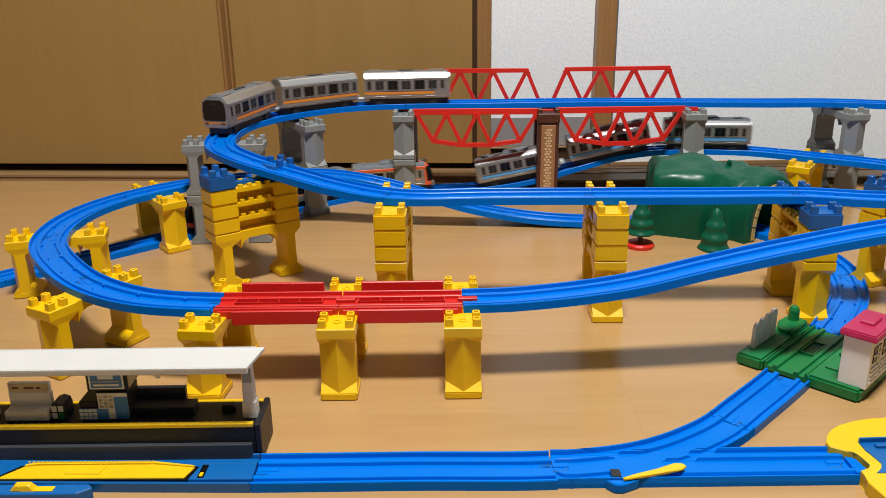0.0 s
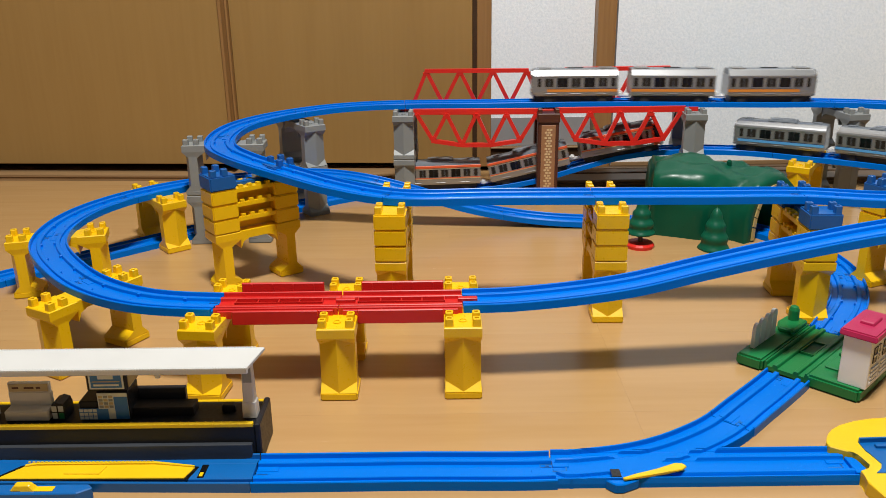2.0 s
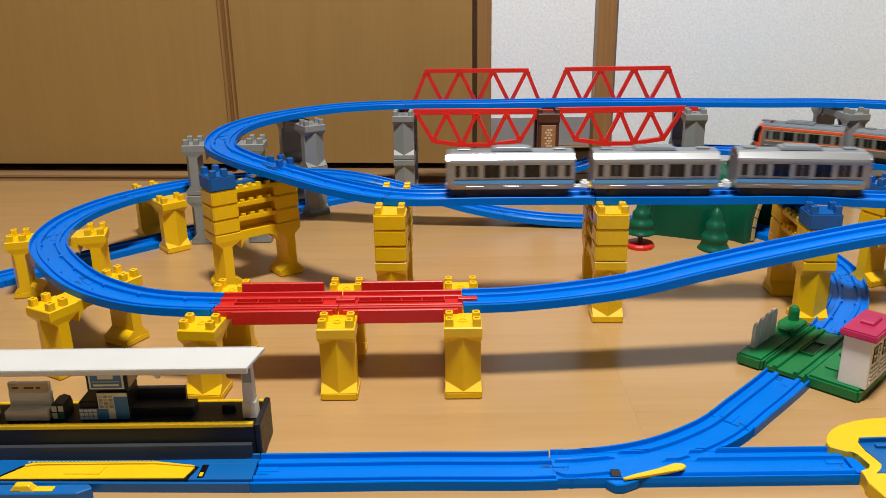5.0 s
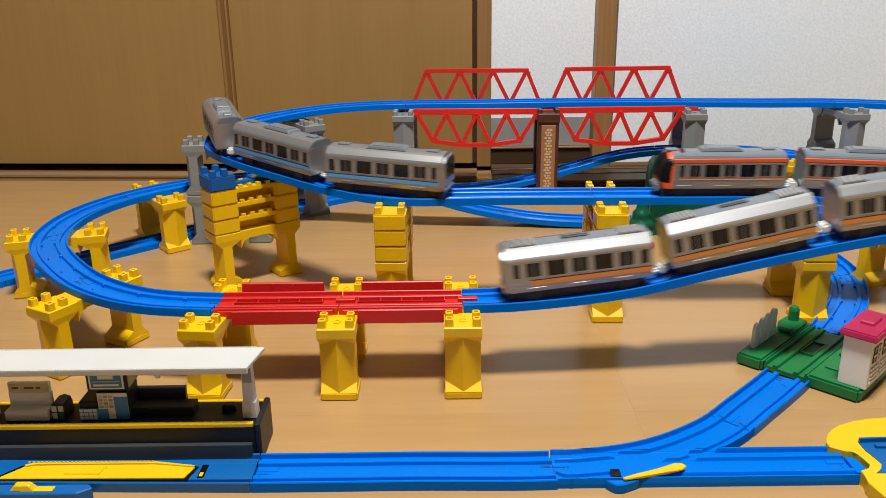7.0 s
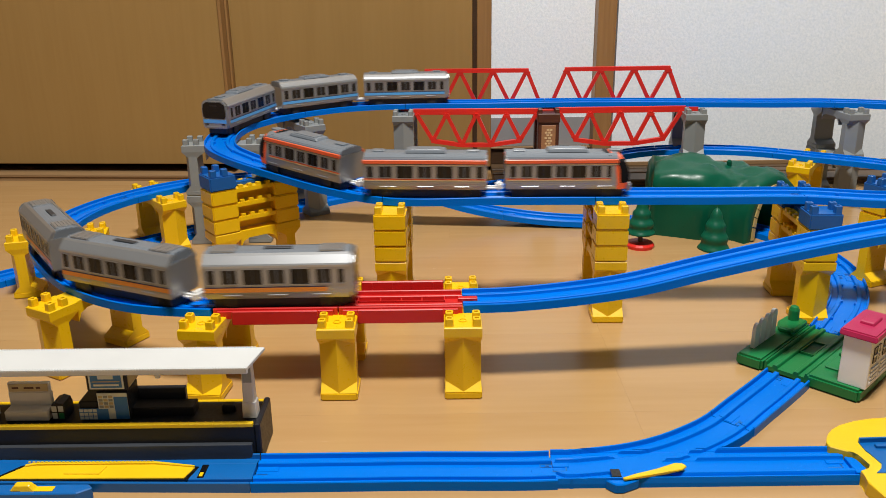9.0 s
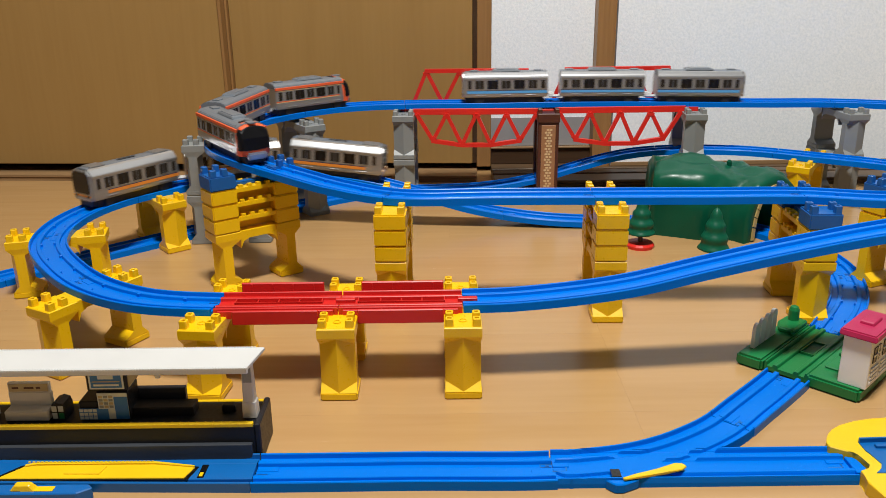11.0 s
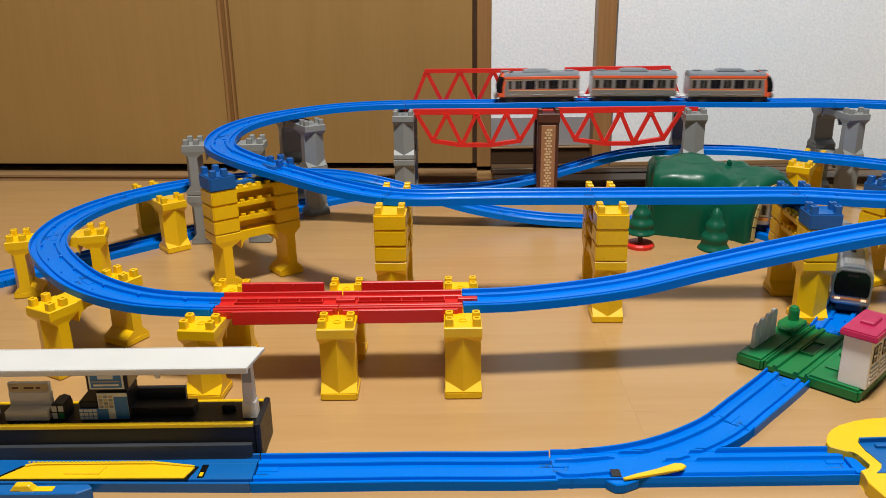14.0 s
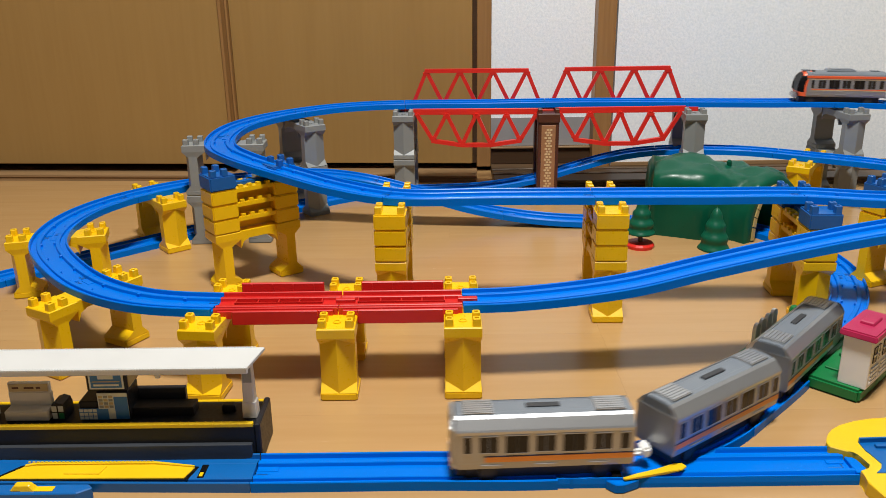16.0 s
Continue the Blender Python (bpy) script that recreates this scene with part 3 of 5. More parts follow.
def build_turntable():
    """The yellow-rimmed piece that joins the straight."""
    th = tagged(empty("yellow_rail_base", pose(0.4345, 0.02, 0)), "yellow plastic rail base with a dark blue rail", "toy rail")
    ring = [(0.4186, 0.0335), (0.4188, 0.0395), (0.4215, 0.0449), (0.4248, 0.0505), (0.4300, 0.0560), (0.4389, 0.0630), (0.4523, 0.0685), (0.4660, 0.0712), (0.4798, 0.0726), (0.52, 0.0735), (0.60, 0.0735),
            (0.60, -0.045), (0.434, -0.045), (0.4285, -0.0278), (0.4255, -0.0107), (0.4270, -0.0054), (0.4270, 0.0030), (0.4345, 0.0050), (0.4372, 0.0095), (0.4345, 0.0215), (0.4330, 0.0255), (0.4275, 0.0275)]
    part("base_plate", prism([(x - 0.4345, y - 0.02) for x, y in ring], 0.0, 0.0105, bevel=0.0006), YELLOW_LT, th)
    part("inset_rail", prism([(0.0071, 0.0183), (0.166, 0.0240), (0.166, -0.0250), (0.0019, -0.0211), (0.0075, -0.0160), (0.0105, -0.0100), (0.0080, 0.0040), (0.0071, 0.0060)], 0.006, 0.0112), TEAL, th, "dark blue inset rail")
    part("inset_wall", prism([(0.0071, 0.0165), (0.0071, 0.0183), (0.166, 0.0240), (0.166, 0.0222)], 0.0110, 0.0148, bevel=0.0003), TEAL, th)
    for y in (-0.0125, 0.0105):
        part("wheel_guide", boxes((0.016, 0.15, y - 0.0018, y + 0.0018, 0.0111, 0.0132), bevel=0.0003), TEAL, th)


build_turntable()


# ---------------------------------------------------------------- piers
PW, PL, STD, BLK = 0.0315, 0.104, 0.066, 0.0165
PIER_MESH = {}


def pmesh(key, make, material):
    k = (key, material.name)
    if k not in PIER_MESH:
        bm = make()
        me = bpy.data.meshes.new(key)
        bmesh.ops.recalc_face_normals(bm, faces=bm.faces)
        bm.to_mesh(me)
        bm.free()
        me.materials.append(material)
        PIER_MESH[k] = me
    return PIER_MESH[k]


def addring(bm, r0, r1, z0, z1, seg=14):
    """A raised collar round a hole."""
    rows = [[bm.verts.new((r * math.cos(2 * math.pi * i / seg), r * math.sin(2 * math.pi * i / seg), z)) for i in range(seg)] for r, z in ((r1, z0), (r1, z1), (r0, z1), (r0, z0))]
    for a, b in zip(rows, rows[1:]):
        for i in range(seg):
            bm.faces.new((a[i], a[(i + 1) % seg], b[(i + 1) % seg], b[i]))


def leg_mesh():
    bm = boxes((-PW / 2, PW / 2, -0.015, 0.015, 0, 0.0072), bevel=0.0012, seg=2)
    h = PW / 2 - 0.0006
    # foot: its top slopes up to the leg
    lo = [bm.verts.new(c) for c in ((-PW / 2 + 0.0006, -0.0144, 0.0068), (PW / 2 - 0.0006, -0.0144, 0.0068), (PW / 2 - 0.0006, 0.0145, 0.0068), (-PW / 2 + 0.0006, 0.0145, 0.0068))]
    hi = [bm.verts.new(c) for c in ((-h, -0.0076, 0.0142), (h, -0.0076, 0.0142), (h, 0.0040, 0.0135), (-h, 0.0040, 0.0135))]
    bm.faces.new(lo[::-1])
    bm.faces.new(hi)
    for i in range(4):
        bm.faces.new((lo[i], lo[(i + 1) % 4], hi[(i + 1) % 4], hi[i]))
    out = [(-h, 0.0035), (-h, -0.0075), (0, -0.0142), (h, -0.0075), (h, 0.0035)]
    lo = [bm.verts.new((x, y, 0.006)) for x, y in out]
    hi = [bm.verts.new((x * 0.98, y * 0.98, 0.060)) for x, y in out]
    bm.faces.new(lo[::-1])
    bm.faces.new(hi)
    for i in range(5):
        bm.faces.new((lo[i], lo[(i + 1) % 5], hi[(i + 1) % 5], hi[i]))
    # head with sloping underside
    a = [bm.verts.new((x, y, 0.0500)) for x, y in ((-h * .97, -0.008), (h * .97, -0.008), (h * .97, 0.0040), (-h * .97, 0.0040))]
    b = [bm.verts.new((x, y, 0.0575)) for x, y in ((-PW / 2, -0.0148), (PW / 2, -0.0148), (PW / 2, 0.015), (-PW / 2, 0.015))]
    c = [bm.verts.new((x, y, 0.0652)) for x, y in ((-PW / 2, -0.0148), (PW / 2, -0.0148), (PW / 2, 0.015), (-PW / 2, 0.015))]
    d = [bm.verts.new((x, y, 0.066)) for x, y in ((-PW / 2 + .0009, -0.014), (PW / 2 - .0009, -0.014), (PW / 2 - .0009, 0.015), (-PW / 2 + .0009, 0.015))]
    for lo, hi in ((a, b), (b, c), (c, d)):
        for i in range(4):
            bm.faces.new((lo[i], lo[(i + 1) % 4], hi[(i + 1) % 4], hi[i]))
    bm.faces.new(d)
    bm.faces.new(a[::-1])
    addring(bm, 0.0026, 0.0036, 0.0656, 0.0668)
    return bm


def beam_mesh():
    bm = bmesh.new()
    w = PW / 2 - 0.0015
    out = [(-0.0225, 0.046), (-0.019, 0.0535), (-0.012, 0.0565), (0.012, 0.0565), (0.019, 0.0535), (0.0225, 0.046), (0.0225, 0.0655), (-0.0225, 0.0655)]
    lo = [bm.verts.new((-w, y, z)) for y, z in out]
    hi = [bm.verts.new((w, y, z)) for y, z in out]
    bm.faces.new(lo)
    bm.faces.new(hi[::-1])
    for i in range(8):
        bm.faces.new((lo[i], lo[(i + 1) % 8], hi[(i + 1) % 8], hi[i]))
    return bm


def block_mesh(beam=True):
    bm = bmesh.new()
    for y0, y1 in ((-PL / 2, -PL / 2 + 0.030), (PL / 2 - 0.030, PL / 2)):
        addbox(bm, -PW / 2, PW / 2, y0, y1, 0.0003, BLK - 0.0002)
    bmesh.ops.bevel(bm, geom=bm.edges[:], offset=0.0013, segments=2, affect="EDGES")
    if not beam:
        addbox(bm, -0.004, 0.004, -0.0225, 0.0225, 0.0004, 0.0040)
        return bm
    addbox(bm, -0.0012, 0.0012, -0.0225, 0.0225, 0.0004, 0.0116)
    addbox(bm, -PW / 2 + 0.0012, PW / 2 - 0.0012, -0.0225, 0.0225, 0.0115, BLK - 0.0004)
    for y in (-0.016, -0.0053, 0.0053, 0.016):
        for x in (-PW / 2 + 0.004, PW / 2 - 0.004):
            addbox(bm, x - 0.0025, x + 0.0025, y - 0.0025, y + 0.0025, BLK - 0.0005, BLK + 0.0028)
    return bm


def stud_mesh():
    """A square stud, open at the top."""
    bm = bmesh.new()
    rows = []
    for q, z in ((0.0035, 0.0), (0.0033, 0.0068), (0.0028, 0.0074), (0.0020, 0.0074), (0.0017, 0.0070), (0.0017, 0.0035)):
        c = q * 0.72
        rows.append([bm.verts.new((x, y, z)) for x, y in ((-q, -c), (-c, -q), (c, -q), (q, -c), (q, c), (c, q), (-c, q), (-q, c))])
    for a, b in zip(rows, rows[1:]):
        for i in range(8):
            bm.faces.new((a[i], a[(i + 1) % 8], b[(i + 1) % 8], b[i]))
    bm.faces.new(rows[0][::-1])
    bm.faces.new(rows[-1])
    return bm


def add(parent, name, me, m):
    o = new(name, me)
    o.parent = parent
    o.matrix_basis = m
    return o


def pier(x, y, turn, floors, blocks, label, group, z0=0.0, name="bridge_pier"):
    """floors: materials of full-height storeys; blocks: materials of the low blocks on top."""
    th = tagged(empty(name, pose(x, y, z0, 0, 0, turn)), label, "bridge pier", group)
    z, last = 0.0, floors[-1]
    for m in floors:
        add(th, "leg", pmesh("leg", leg_mesh, m), pose(0, -PL / 2 + 0.015, z))
        add(th, "leg", pmesh("leg", leg_mesh, m), pose(0, PL / 2 - 0.015, z, 0, 0, 180))
        add(th, "crossbeam", pmesh("crossbeam", beam_mesh, m), pose(0, 0, z))
        z += STD
        last = m
    for m in blocks:
        add(th, "block", pmesh("half_blocks", lambda: block_mesh(False), m) if m is BLUE_DARK else pmesh("block", block_mesh, m), pose(0, 0, z))
        z += BLK
        last = m
    me = pmesh("stud", stud_mesh, last)
    for yy in (-PL / 2 + 0.0055, -PL / 2 + 0.0185, PL / 2 - 0.0185, PL / 2 - 0.0055):
        for xx in (-PW / 2 + 0.0045, PW / 2 - 0.0045):
            add(th, "stud", me, pose(xx, yy, z - 0.0003))
    return th


def build_piers():
    std = "yellow plastic toy bridge pier with studs on the wooden floor"
    for x, y, a in ((-0.062, 0.180, -6), (0.0475, 0.1795, 0), (0.1525, 0.1795, 0)):
        pier(x, y, a, [YELLOW], [], std, "piers of the red bridges")
    for x, y, a in ((-0.194, 0.222, -29), (-0.293, 0.390, -76), (-0.234, 0.556, -140)):
        pier(x, y, a, [YELLOW], [], std, "piers of the lower bend")
    tall = "tall yellow plastic pier of one storey and three blocks"
    pier(0.086, 0.3375, -2, [YELLOW], [YELLOW] * 3, tall, "piers of the middle level")
    pier(0.3045, 0.331, -2, [YELLOW], [YELLOW] * 3, tall, "piers of the middle level")
    pier(0.508, 0.322, -2, [YELLOW], [YELLOW, YELLOW, BLUE_DARK], "yellow plastic pier topped with a blue block", "piers of the middle level")
    pier(0.634, 0.350, 24, [YELLOW], [YELLOW, YELLOW, BLUE_DARK], "yellow plastic pier topped with a blue block", "piers of the middle level")
    pier(-0.081, 0.419, -53, [YELLOW], [YELLOW, YELLOW, YELLOW, BLUE_DARK], "tall yellow plastic pier topped with a blue block", "piers of the upper bend")
    grey = "tall grey plastic pier of two storeys"
    pier(-0.142, 0.562, -88, [GREY, GREY], [], grey, "grey piers")
    pier(-0.070, 0.713, 34, [GREY, GREY], [], grey, "grey piers")
    pier(0.081, 0.786, -2, [GREY, GREY], [], grey, "grey piers")
    pier(0.5115, 0.768, -3, [GREY, GREY], [], grey, "grey piers")
    pier(0.733, 0.752, 7, [GREY, GREY], [], grey, "grey piers")
    pier(0.671, 0.700, -36, [YELLOW], [], "yellow plastic toy bridge pier with studs on the wooden floor", "piers of the climbing line")


build_piers()


def build_brown_pier():
    th = tagged(empty("brick_pier", pose(0.2965, 0.777, 0, 0, 0, -2)), "dark brown plastic pier with a tan brick-pattern panel", "bridge pier")
    part("tower", boxes((-0.0155, 0.0155, -0.045, -0.022, 0, 0.126), (-0.0155, 0.0155, 0.022, 0.045, 0, 0.126), (-0.0165, 0.0165, -0.047, 0.047, 0.120, 0.1335), bevel=0.001), BROWN, th)
    part("panel", boxes((-0.0105, 0.0105, -0.0462, -0.0447, 0.002, 0.116), bevel=0.0003), TAN, th, "tan panel printed with pale bricks")
    rng = random.Random(2)
    me = None
    for i in range(52):
        i, k = divmod(i, 2)
        x = (-0.0036 if k else 0.0012) + (0.0024 if i % 2 else 0.0)
        m = pose(x + rng.uniform(-.0004, .0004), -0.0464, 0.007 + i * 0.0041)
        if me is None:
            o = part("brick", boxes((-0.0019, 0.0019, -0.0002, 0.0003, -0.0014, 0.0014)), CREAM, th)
            o.matrix_basis, me = m, o
        else:
            share("brick", me, th, m)
    for x in (-0.0125, 0.0125):
        for y in (-0.042, -0.030):
            part("stud", boxes((x - 0.003, x + 0.003, y - 0.003, y + 0.003, 0.1332, 0.1395), bevel=0.0006), BROWN, th)


build_brown_pier()


# ---------------------------------------------------------------- bridges
def truss(name, L, m, label):
    """A truss span: deck beam, girder above on the far side, hanging girder below on the near side."""
    th = tagged(empty(name, m), label, "toy bridge", "red truss bridges")
    h = L / 2
    part("deck_beam", boxes((-h + 0.006, h - 0.006, -0.0225, -0.0195, -0.0085, 0.0008), (-h + 0.006, h - 0.006, 0.0195, 0.0225, -0.0085, 0.0008), (-h, h, -0.021, 0.021, -0.0085, -0.0065), bevel=0.0005), RED_BR, th)
    def bars(y, up):
        bw = (0.0056, 0.0056)
        if up:
            xs = [-0.0985, -0.0770, -0.0515, -0.0255, 0.0, 0.0255, 0.0515, 0.0770, 0.0985]
            pts = [(x, 0.0512 if i % 2 else 0.0) for i, x in enumerate(xs)]
        else:
            xs = [-0.0900, -0.0660, -0.0450, -0.0220, 0.0, 0.0220, 0.0450, 0.0660, 0.0900]
            drop = {1: -0.0475, 3: -0.0545, 5: -0.0545, 7: -0.0475}
            pts = [(x, drop.get(i, -0.007)) for i, x in enumerate(xs)]
        for a, b in zip(pts, pts[1:]):
            bm = bmesh.new()
            addbar(bm, (a[0], y, a[1]), (b[0], y, b[1]), bw, (0, 1, 0))
            part("diagonal", bm, RED_BR, th)
        chord = [q for i, q in enumerate(pts) if i % 2]
        c0, c1 = chord[0], chord[-1]
        line = [(c0[0] - 0.0026, c0[1])] + chord[1:-1] + [(c1[0] + 0.0026, c1[1])]
        bm = bmesh.new()
        out = [(x, z + 0.0030) for x, z in line] + [(x, z - 0.0030) for x, z in reversed(line)]
        lo = [bm.verts.new((x, y - 0.0036, z)) for x, z in out]
        hi = [bm.verts.new((x, y + 0.0036, z)) for x, z in out]
        bm.faces.new(lo)
        bm.faces.new(hi[::-1])
        for i in range(len(out)):
            bm.faces.new((lo[i], lo[(i + 1) % len(out)], hi[(i + 1) % len(out)], hi[i]))
        part("chord", bm, RED_BR, th)
        for i, (gx, gz) in enumerate(pts[1:-1]):
            bm = bmesh.new()
            side = (-1 if up else 1) * (1 if i % 2 == 0 else -1)
            lo = [bm.verts.new((gx + dx, y - 0.0033, gz + side * dz)) for dx, dz in ((-0.0056, 0.0022), (0.0056, 0.0022), (0.0036, 0.0066), (-0.0036, 0.0066))]
            hi = [bm.verts.new((v.co.x, y + 0.0033, v.co.z)) for v in lo]
            bm.faces.new(lo)
            bm.faces.new(hi[::-1])
            for k in range(4):
                bm.faces.new((lo[k], lo[(k + 1) % 4], hi[(k + 1) % 4], hi[k]))
            part("gusset", bm, RED_BR, th)
    bars(0.0232, True)
    bars(-0.0232, False)
    bm = bmesh.new()
    addbar(bm, (-h + 0.014, 0.0232, 0.0012), (h - 0.014, 0.0232, 0.0012), (0.004, 0.003), (0, 1, 0))
    part("foot_chord", bm, RED_BR, th)
    for e in (-1, 1):
        part("joint_tongue", boxes((min(e * (h - 0.008), e * (h + 0.013)), max(e * (h - 0.008), e * (h + 0.013)), -0.0195 if e > 0 else -0.008, -0.013 if e > 0 else -0.0015, -0.0080, -0.0010), bevel=0.0006), RED_BR, th)
    return th


truss("truss_bridge", 0.206, pose(0.190, 0.7815, 0.1368, 0, 0, -2.3), "bright red plastic truss bridge under the blue rail")
truss("truss_bridge", 0.206, pose(0.4045, 0.7725, 0.1385, 0, -0.4, -2.3), "bright red plastic truss bridge under the blue rail")


def plate_bridge(x0, x1):
    c = (x0 + x1) / 2
    L = x1 - x0
    h = L / 2
    th = tagged(empty("plate_bridge", pose(c, 0.178, 0.0645)), "red plastic plate girder bridge on yellow piers", "toy bridge", "red plate bridges")
    pr = [(u, z + 0.008) for u, z in PROFILE]
    bm = bmesh.new()
    a = [bm.verts.new((-h + 0.0004, -u, z)) for u, z in pr]
    b = [bm.verts.new((h - 0.0004, -u, z)) for u, z in pr]
    for i in range(len(pr)):
        bm.faces.new((a[i], a[(i + 1) % len(pr)], b[(i + 1) % len(pr)], b[i]))
    bm.faces.new(a)
    bm.faces.new(b[::-1])
    part("track_bed", bm, RED, th)
    for y in (-0.0215, 0.0215):
        s = 1 if y > 0 else -1
        z1 = 0.0155
        part("girder_plate", boxes((-h + 0.0165, h - 0.0165, y - 0.0014, y + 0.0014, -0.006, z1 if s > 0 else 0.0068), bevel=0.0008), RED, th)
        for i in range(4):
            x = -h + 0.026 + i * (L - 0.052) / 3
            part("girder_rib", boxes((x - 0.0006, x + 0.0006, y - s * 0.0022 - 0.0006, y - s * 0.0022 + 0.0006, 0.0005, z1 - 0.001 if s > 0 else 0.0062)), RED, th)
        part("girder_foot", boxes((-h + 0.004, h - 0.004, min(y, y - s * 0.0025), max(y, y - s * 0.0025), -0.001, 0.0062), bevel=0.0004), RED, th)
    part("centre_frame", boxes((-h + 0.016, h - 0.016, -0.0046, -0.0038, 0.0030, 0.0072), (-h + 0.016, h - 0.016, 0.0038, 0.0046, 0.0030, 0.0072), (-h + 0.0152, -h + 0.0162, -0.0046, 0.0046, 0.0030, 0.0072), (h - 0.0162, h - 0.0152, -0.0046, 0.0046, 0.0030, 0.0072)), RED, th)
    for i in range(3):
        x = -h + 0.035 + i * 0.018
        part("cross_rib", boxes((x - 0.0005, x + 0.0005, -0.0038, 0.0038, 0.0030, 0.0066)), RED, th)
    part("joint_tongue", boxes((h - 0.004, h + 0.013, -0.001, 0.0045, 0.0034, 0.0074), bevel=0.0004), RED, th)


plate_bridge(-0.0603, 0.0465)
plate_bridge(0.0467, 0.1532)


# ---------------------------------------------------------------- station
def build_station():
    x0, x1 = -0.46, -0.0035
    th = tagged(empty("station_platform", pose(-0.2, 0.06, 0)), "black toy station platform with a yellow safety line", "toy station")
    q = lambda x: x + 0.2
    yy = lambda y: y - 0.06
    # platform body, edge and walls
    part("platform_base", boxes((q(x0), q(x1), yy(0.0400), yy(0.0790), 0.0, 0.0295), bevel=0.0008), BLACK, th)
    part("front_skirt", boxes((q(x0), q(x1) - 0.002, yy(0.0360), yy(0.0399), 0.0, 0.0165), bevel=0.0006), CHARCOAL, th, "scuffed charcoal platform skirt")
    part("safety_line", boxes((q(x0), q(x1) - 0.001, yy(0.0396), yy(0.0436), 0.0285, 0.0318), bevel=0.0005), YELLOW_LT, th, "ribbed yellow safety line")
    for i in range(40):
        x = x1 - 0.006 - i * 0.0061
        o = part("line_groove", boxes((q(x) - 0.0002, q(x) + 0.0002, yy(0.0394), yy(0.0437), 0.0306, 0.0320)), YELLOW, th) if i == 0 else share("line_groove", o, th, pose(-i * 0.0061, 0, 0))
    part("end_wall", boxes((q(x1), q(x1) + 0.0045, yy(0.039), yy(0.0795), 0.0, 0.0318), bevel=0.001), BLACK, th)
    part("rear_wall", boxes((q(-0.135), q(-0.062), yy(0.0725), yy(0.0770), 0.029, 0.0445), bevel=0.0006), BLACK, th)
    part("rear_ledge", boxes((q(x0), q(x1), yy(0.0760), yy(0.0792), 0.029, 0.0303), bevel=0.0005), YELLOW, th, "yellow rear ledge")
    part("low_box", boxes((q(-0.110), q(-0.052), yy(0.056), yy(0.070), 0.029, 0.0365), bevel=0.0006), BLACK, th)
    part("knob", boxes((q(-0.032), q(-0.022), yy(0.060), yy(0.066), 0.029, 0.0355), bevel=0.001), BLACK, th)
    # the base with the track in front
    bed = tagged(empty("station_rail", pose(-0.2, 0.02, 0)), "dark blue station rail with a yellow stop plate", "toy rail")
    pr = [(u, z + 0.008) for u, z in PROFILE]
    bm = bmesh.new()
    a = [bm.verts.new((x0 + 0.2, 0.031 - 0.02 - u, z)) for u, z in pr]
    b = [bm.verts.new((-0.0004 + 0.2, 0.019 - 0.02 - u, z)) for u, z in pr]
    for i in range(len(pr)):
        bm.faces.new((a[i], a[(i + 1) % len(pr)], b[(i + 1) % len(pr)], b[i]))
    bm.faces.new(a)
    bm.faces.new(b[::-1])
    part("track_bed", bm, TEAL, bed)
    part("filler_plate", prism([(0.0, 0.014), (0.1995, 0.0112), (0.1995, -0.013), (0.0, -0.0105)], 0.002, 0.0064), TEAL, bed)
    sh = -0.0030
    # black sheet below the plate paints the shade in the gap round it
    part("stop_shade", prism([(0.012, -0.0090 + sh), (0.028, 0.0098 + sh), (0.040, 0.0124 + sh), (0.128, 0.0116 + sh), (0.1585, 0.0058 + sh), (0.1545, -0.0098 + sh)], 0.004, 0.0068), GLOSSBLACK, bed, "dark gap round the plate")
    part("stop_plate", prism([(0.018, -0.0070 + sh), (0.032, 0.0084 + sh), (0.040, 0.0108 + sh), (0.126, 0.0100 + sh), (0.1560, 0.0046 + sh), (0.1515, -0.0088 + sh)], 0.006, 0.0078, bevel=0.0005), YELLOW_LT, bed, "yellow stop plate in the rail")
    part("stop_back_edge", prism([(0.032, 0.0060 + sh), (0.040, 0.0084 + sh), (0.126, 0.0078 + sh), (0.1555, 0.0034 + sh), (0.1560, 0.0048 + sh), (0.126, 0.0102 + sh), (0.040, 0.0110 + sh), (0.032, 0.0086 + sh)], 0.0074, 0.0090, bevel=0.0003), YELLOW_LT, bed)
    part("stop_ridge", prism([(0.066, 0.0060 + sh), (0.092, 0.0055 + sh), (0.090, -0.0040 + sh), (0.064, -0.0034 + sh)], 0.0074, 0.0088, bevel=0.0004), YELLOW_LT, bed)
    tooth = None
    for i in range(30):
        x = 0.034 + i * 0.0031
        if tooth is None:
            tooth = part("tooth", boxes((-0.0009, 0.0009, -0.0005, 0.0005, 0.0, 0.0005)), YELLOW, bed)
            tooth.matrix_basis = pose(x, 0.0103 + sh, 0.0092)
        else:
            share("tooth", tooth, bed, pose(x, 0.0103 + sh - i * 0.00003, 0.0092))
    # slot drawn as a black plate, its shade put into the colour
    part("latch_slot", boxes((0.1605, 0.1650, -0.0110, 0.0050, 0.0058, 0.0070)), GLOSSBLACK, bed)
    part("latch", boxes((0.1615, 0.1640, -0.0100, -0.0055, 0.0058, 0.0076)), YELLOW_LT, bed)
    part("lever_box", prism([(0.016, -0.0190), (0.088, -0.0200), (0.092, -0.0245), (0.083, -0.031), (0.012, -0.031)], 0.0, 0.0092, bevel=0.0008), TEAL, bed)
    part("lever_slot", boxes((0.044, 0.066, -0.0285, -0.0230, 0.0082, 0.0096)), YELLOW, bed)
    part("stop_lever", boxes((0.036, 0.054, -0.0285, -0.0218, 0.0088, 0.0138, 0.004, 0.0008), bevel=0.0008), YELLOW_LT, bed, "yellow sliding stop lever")
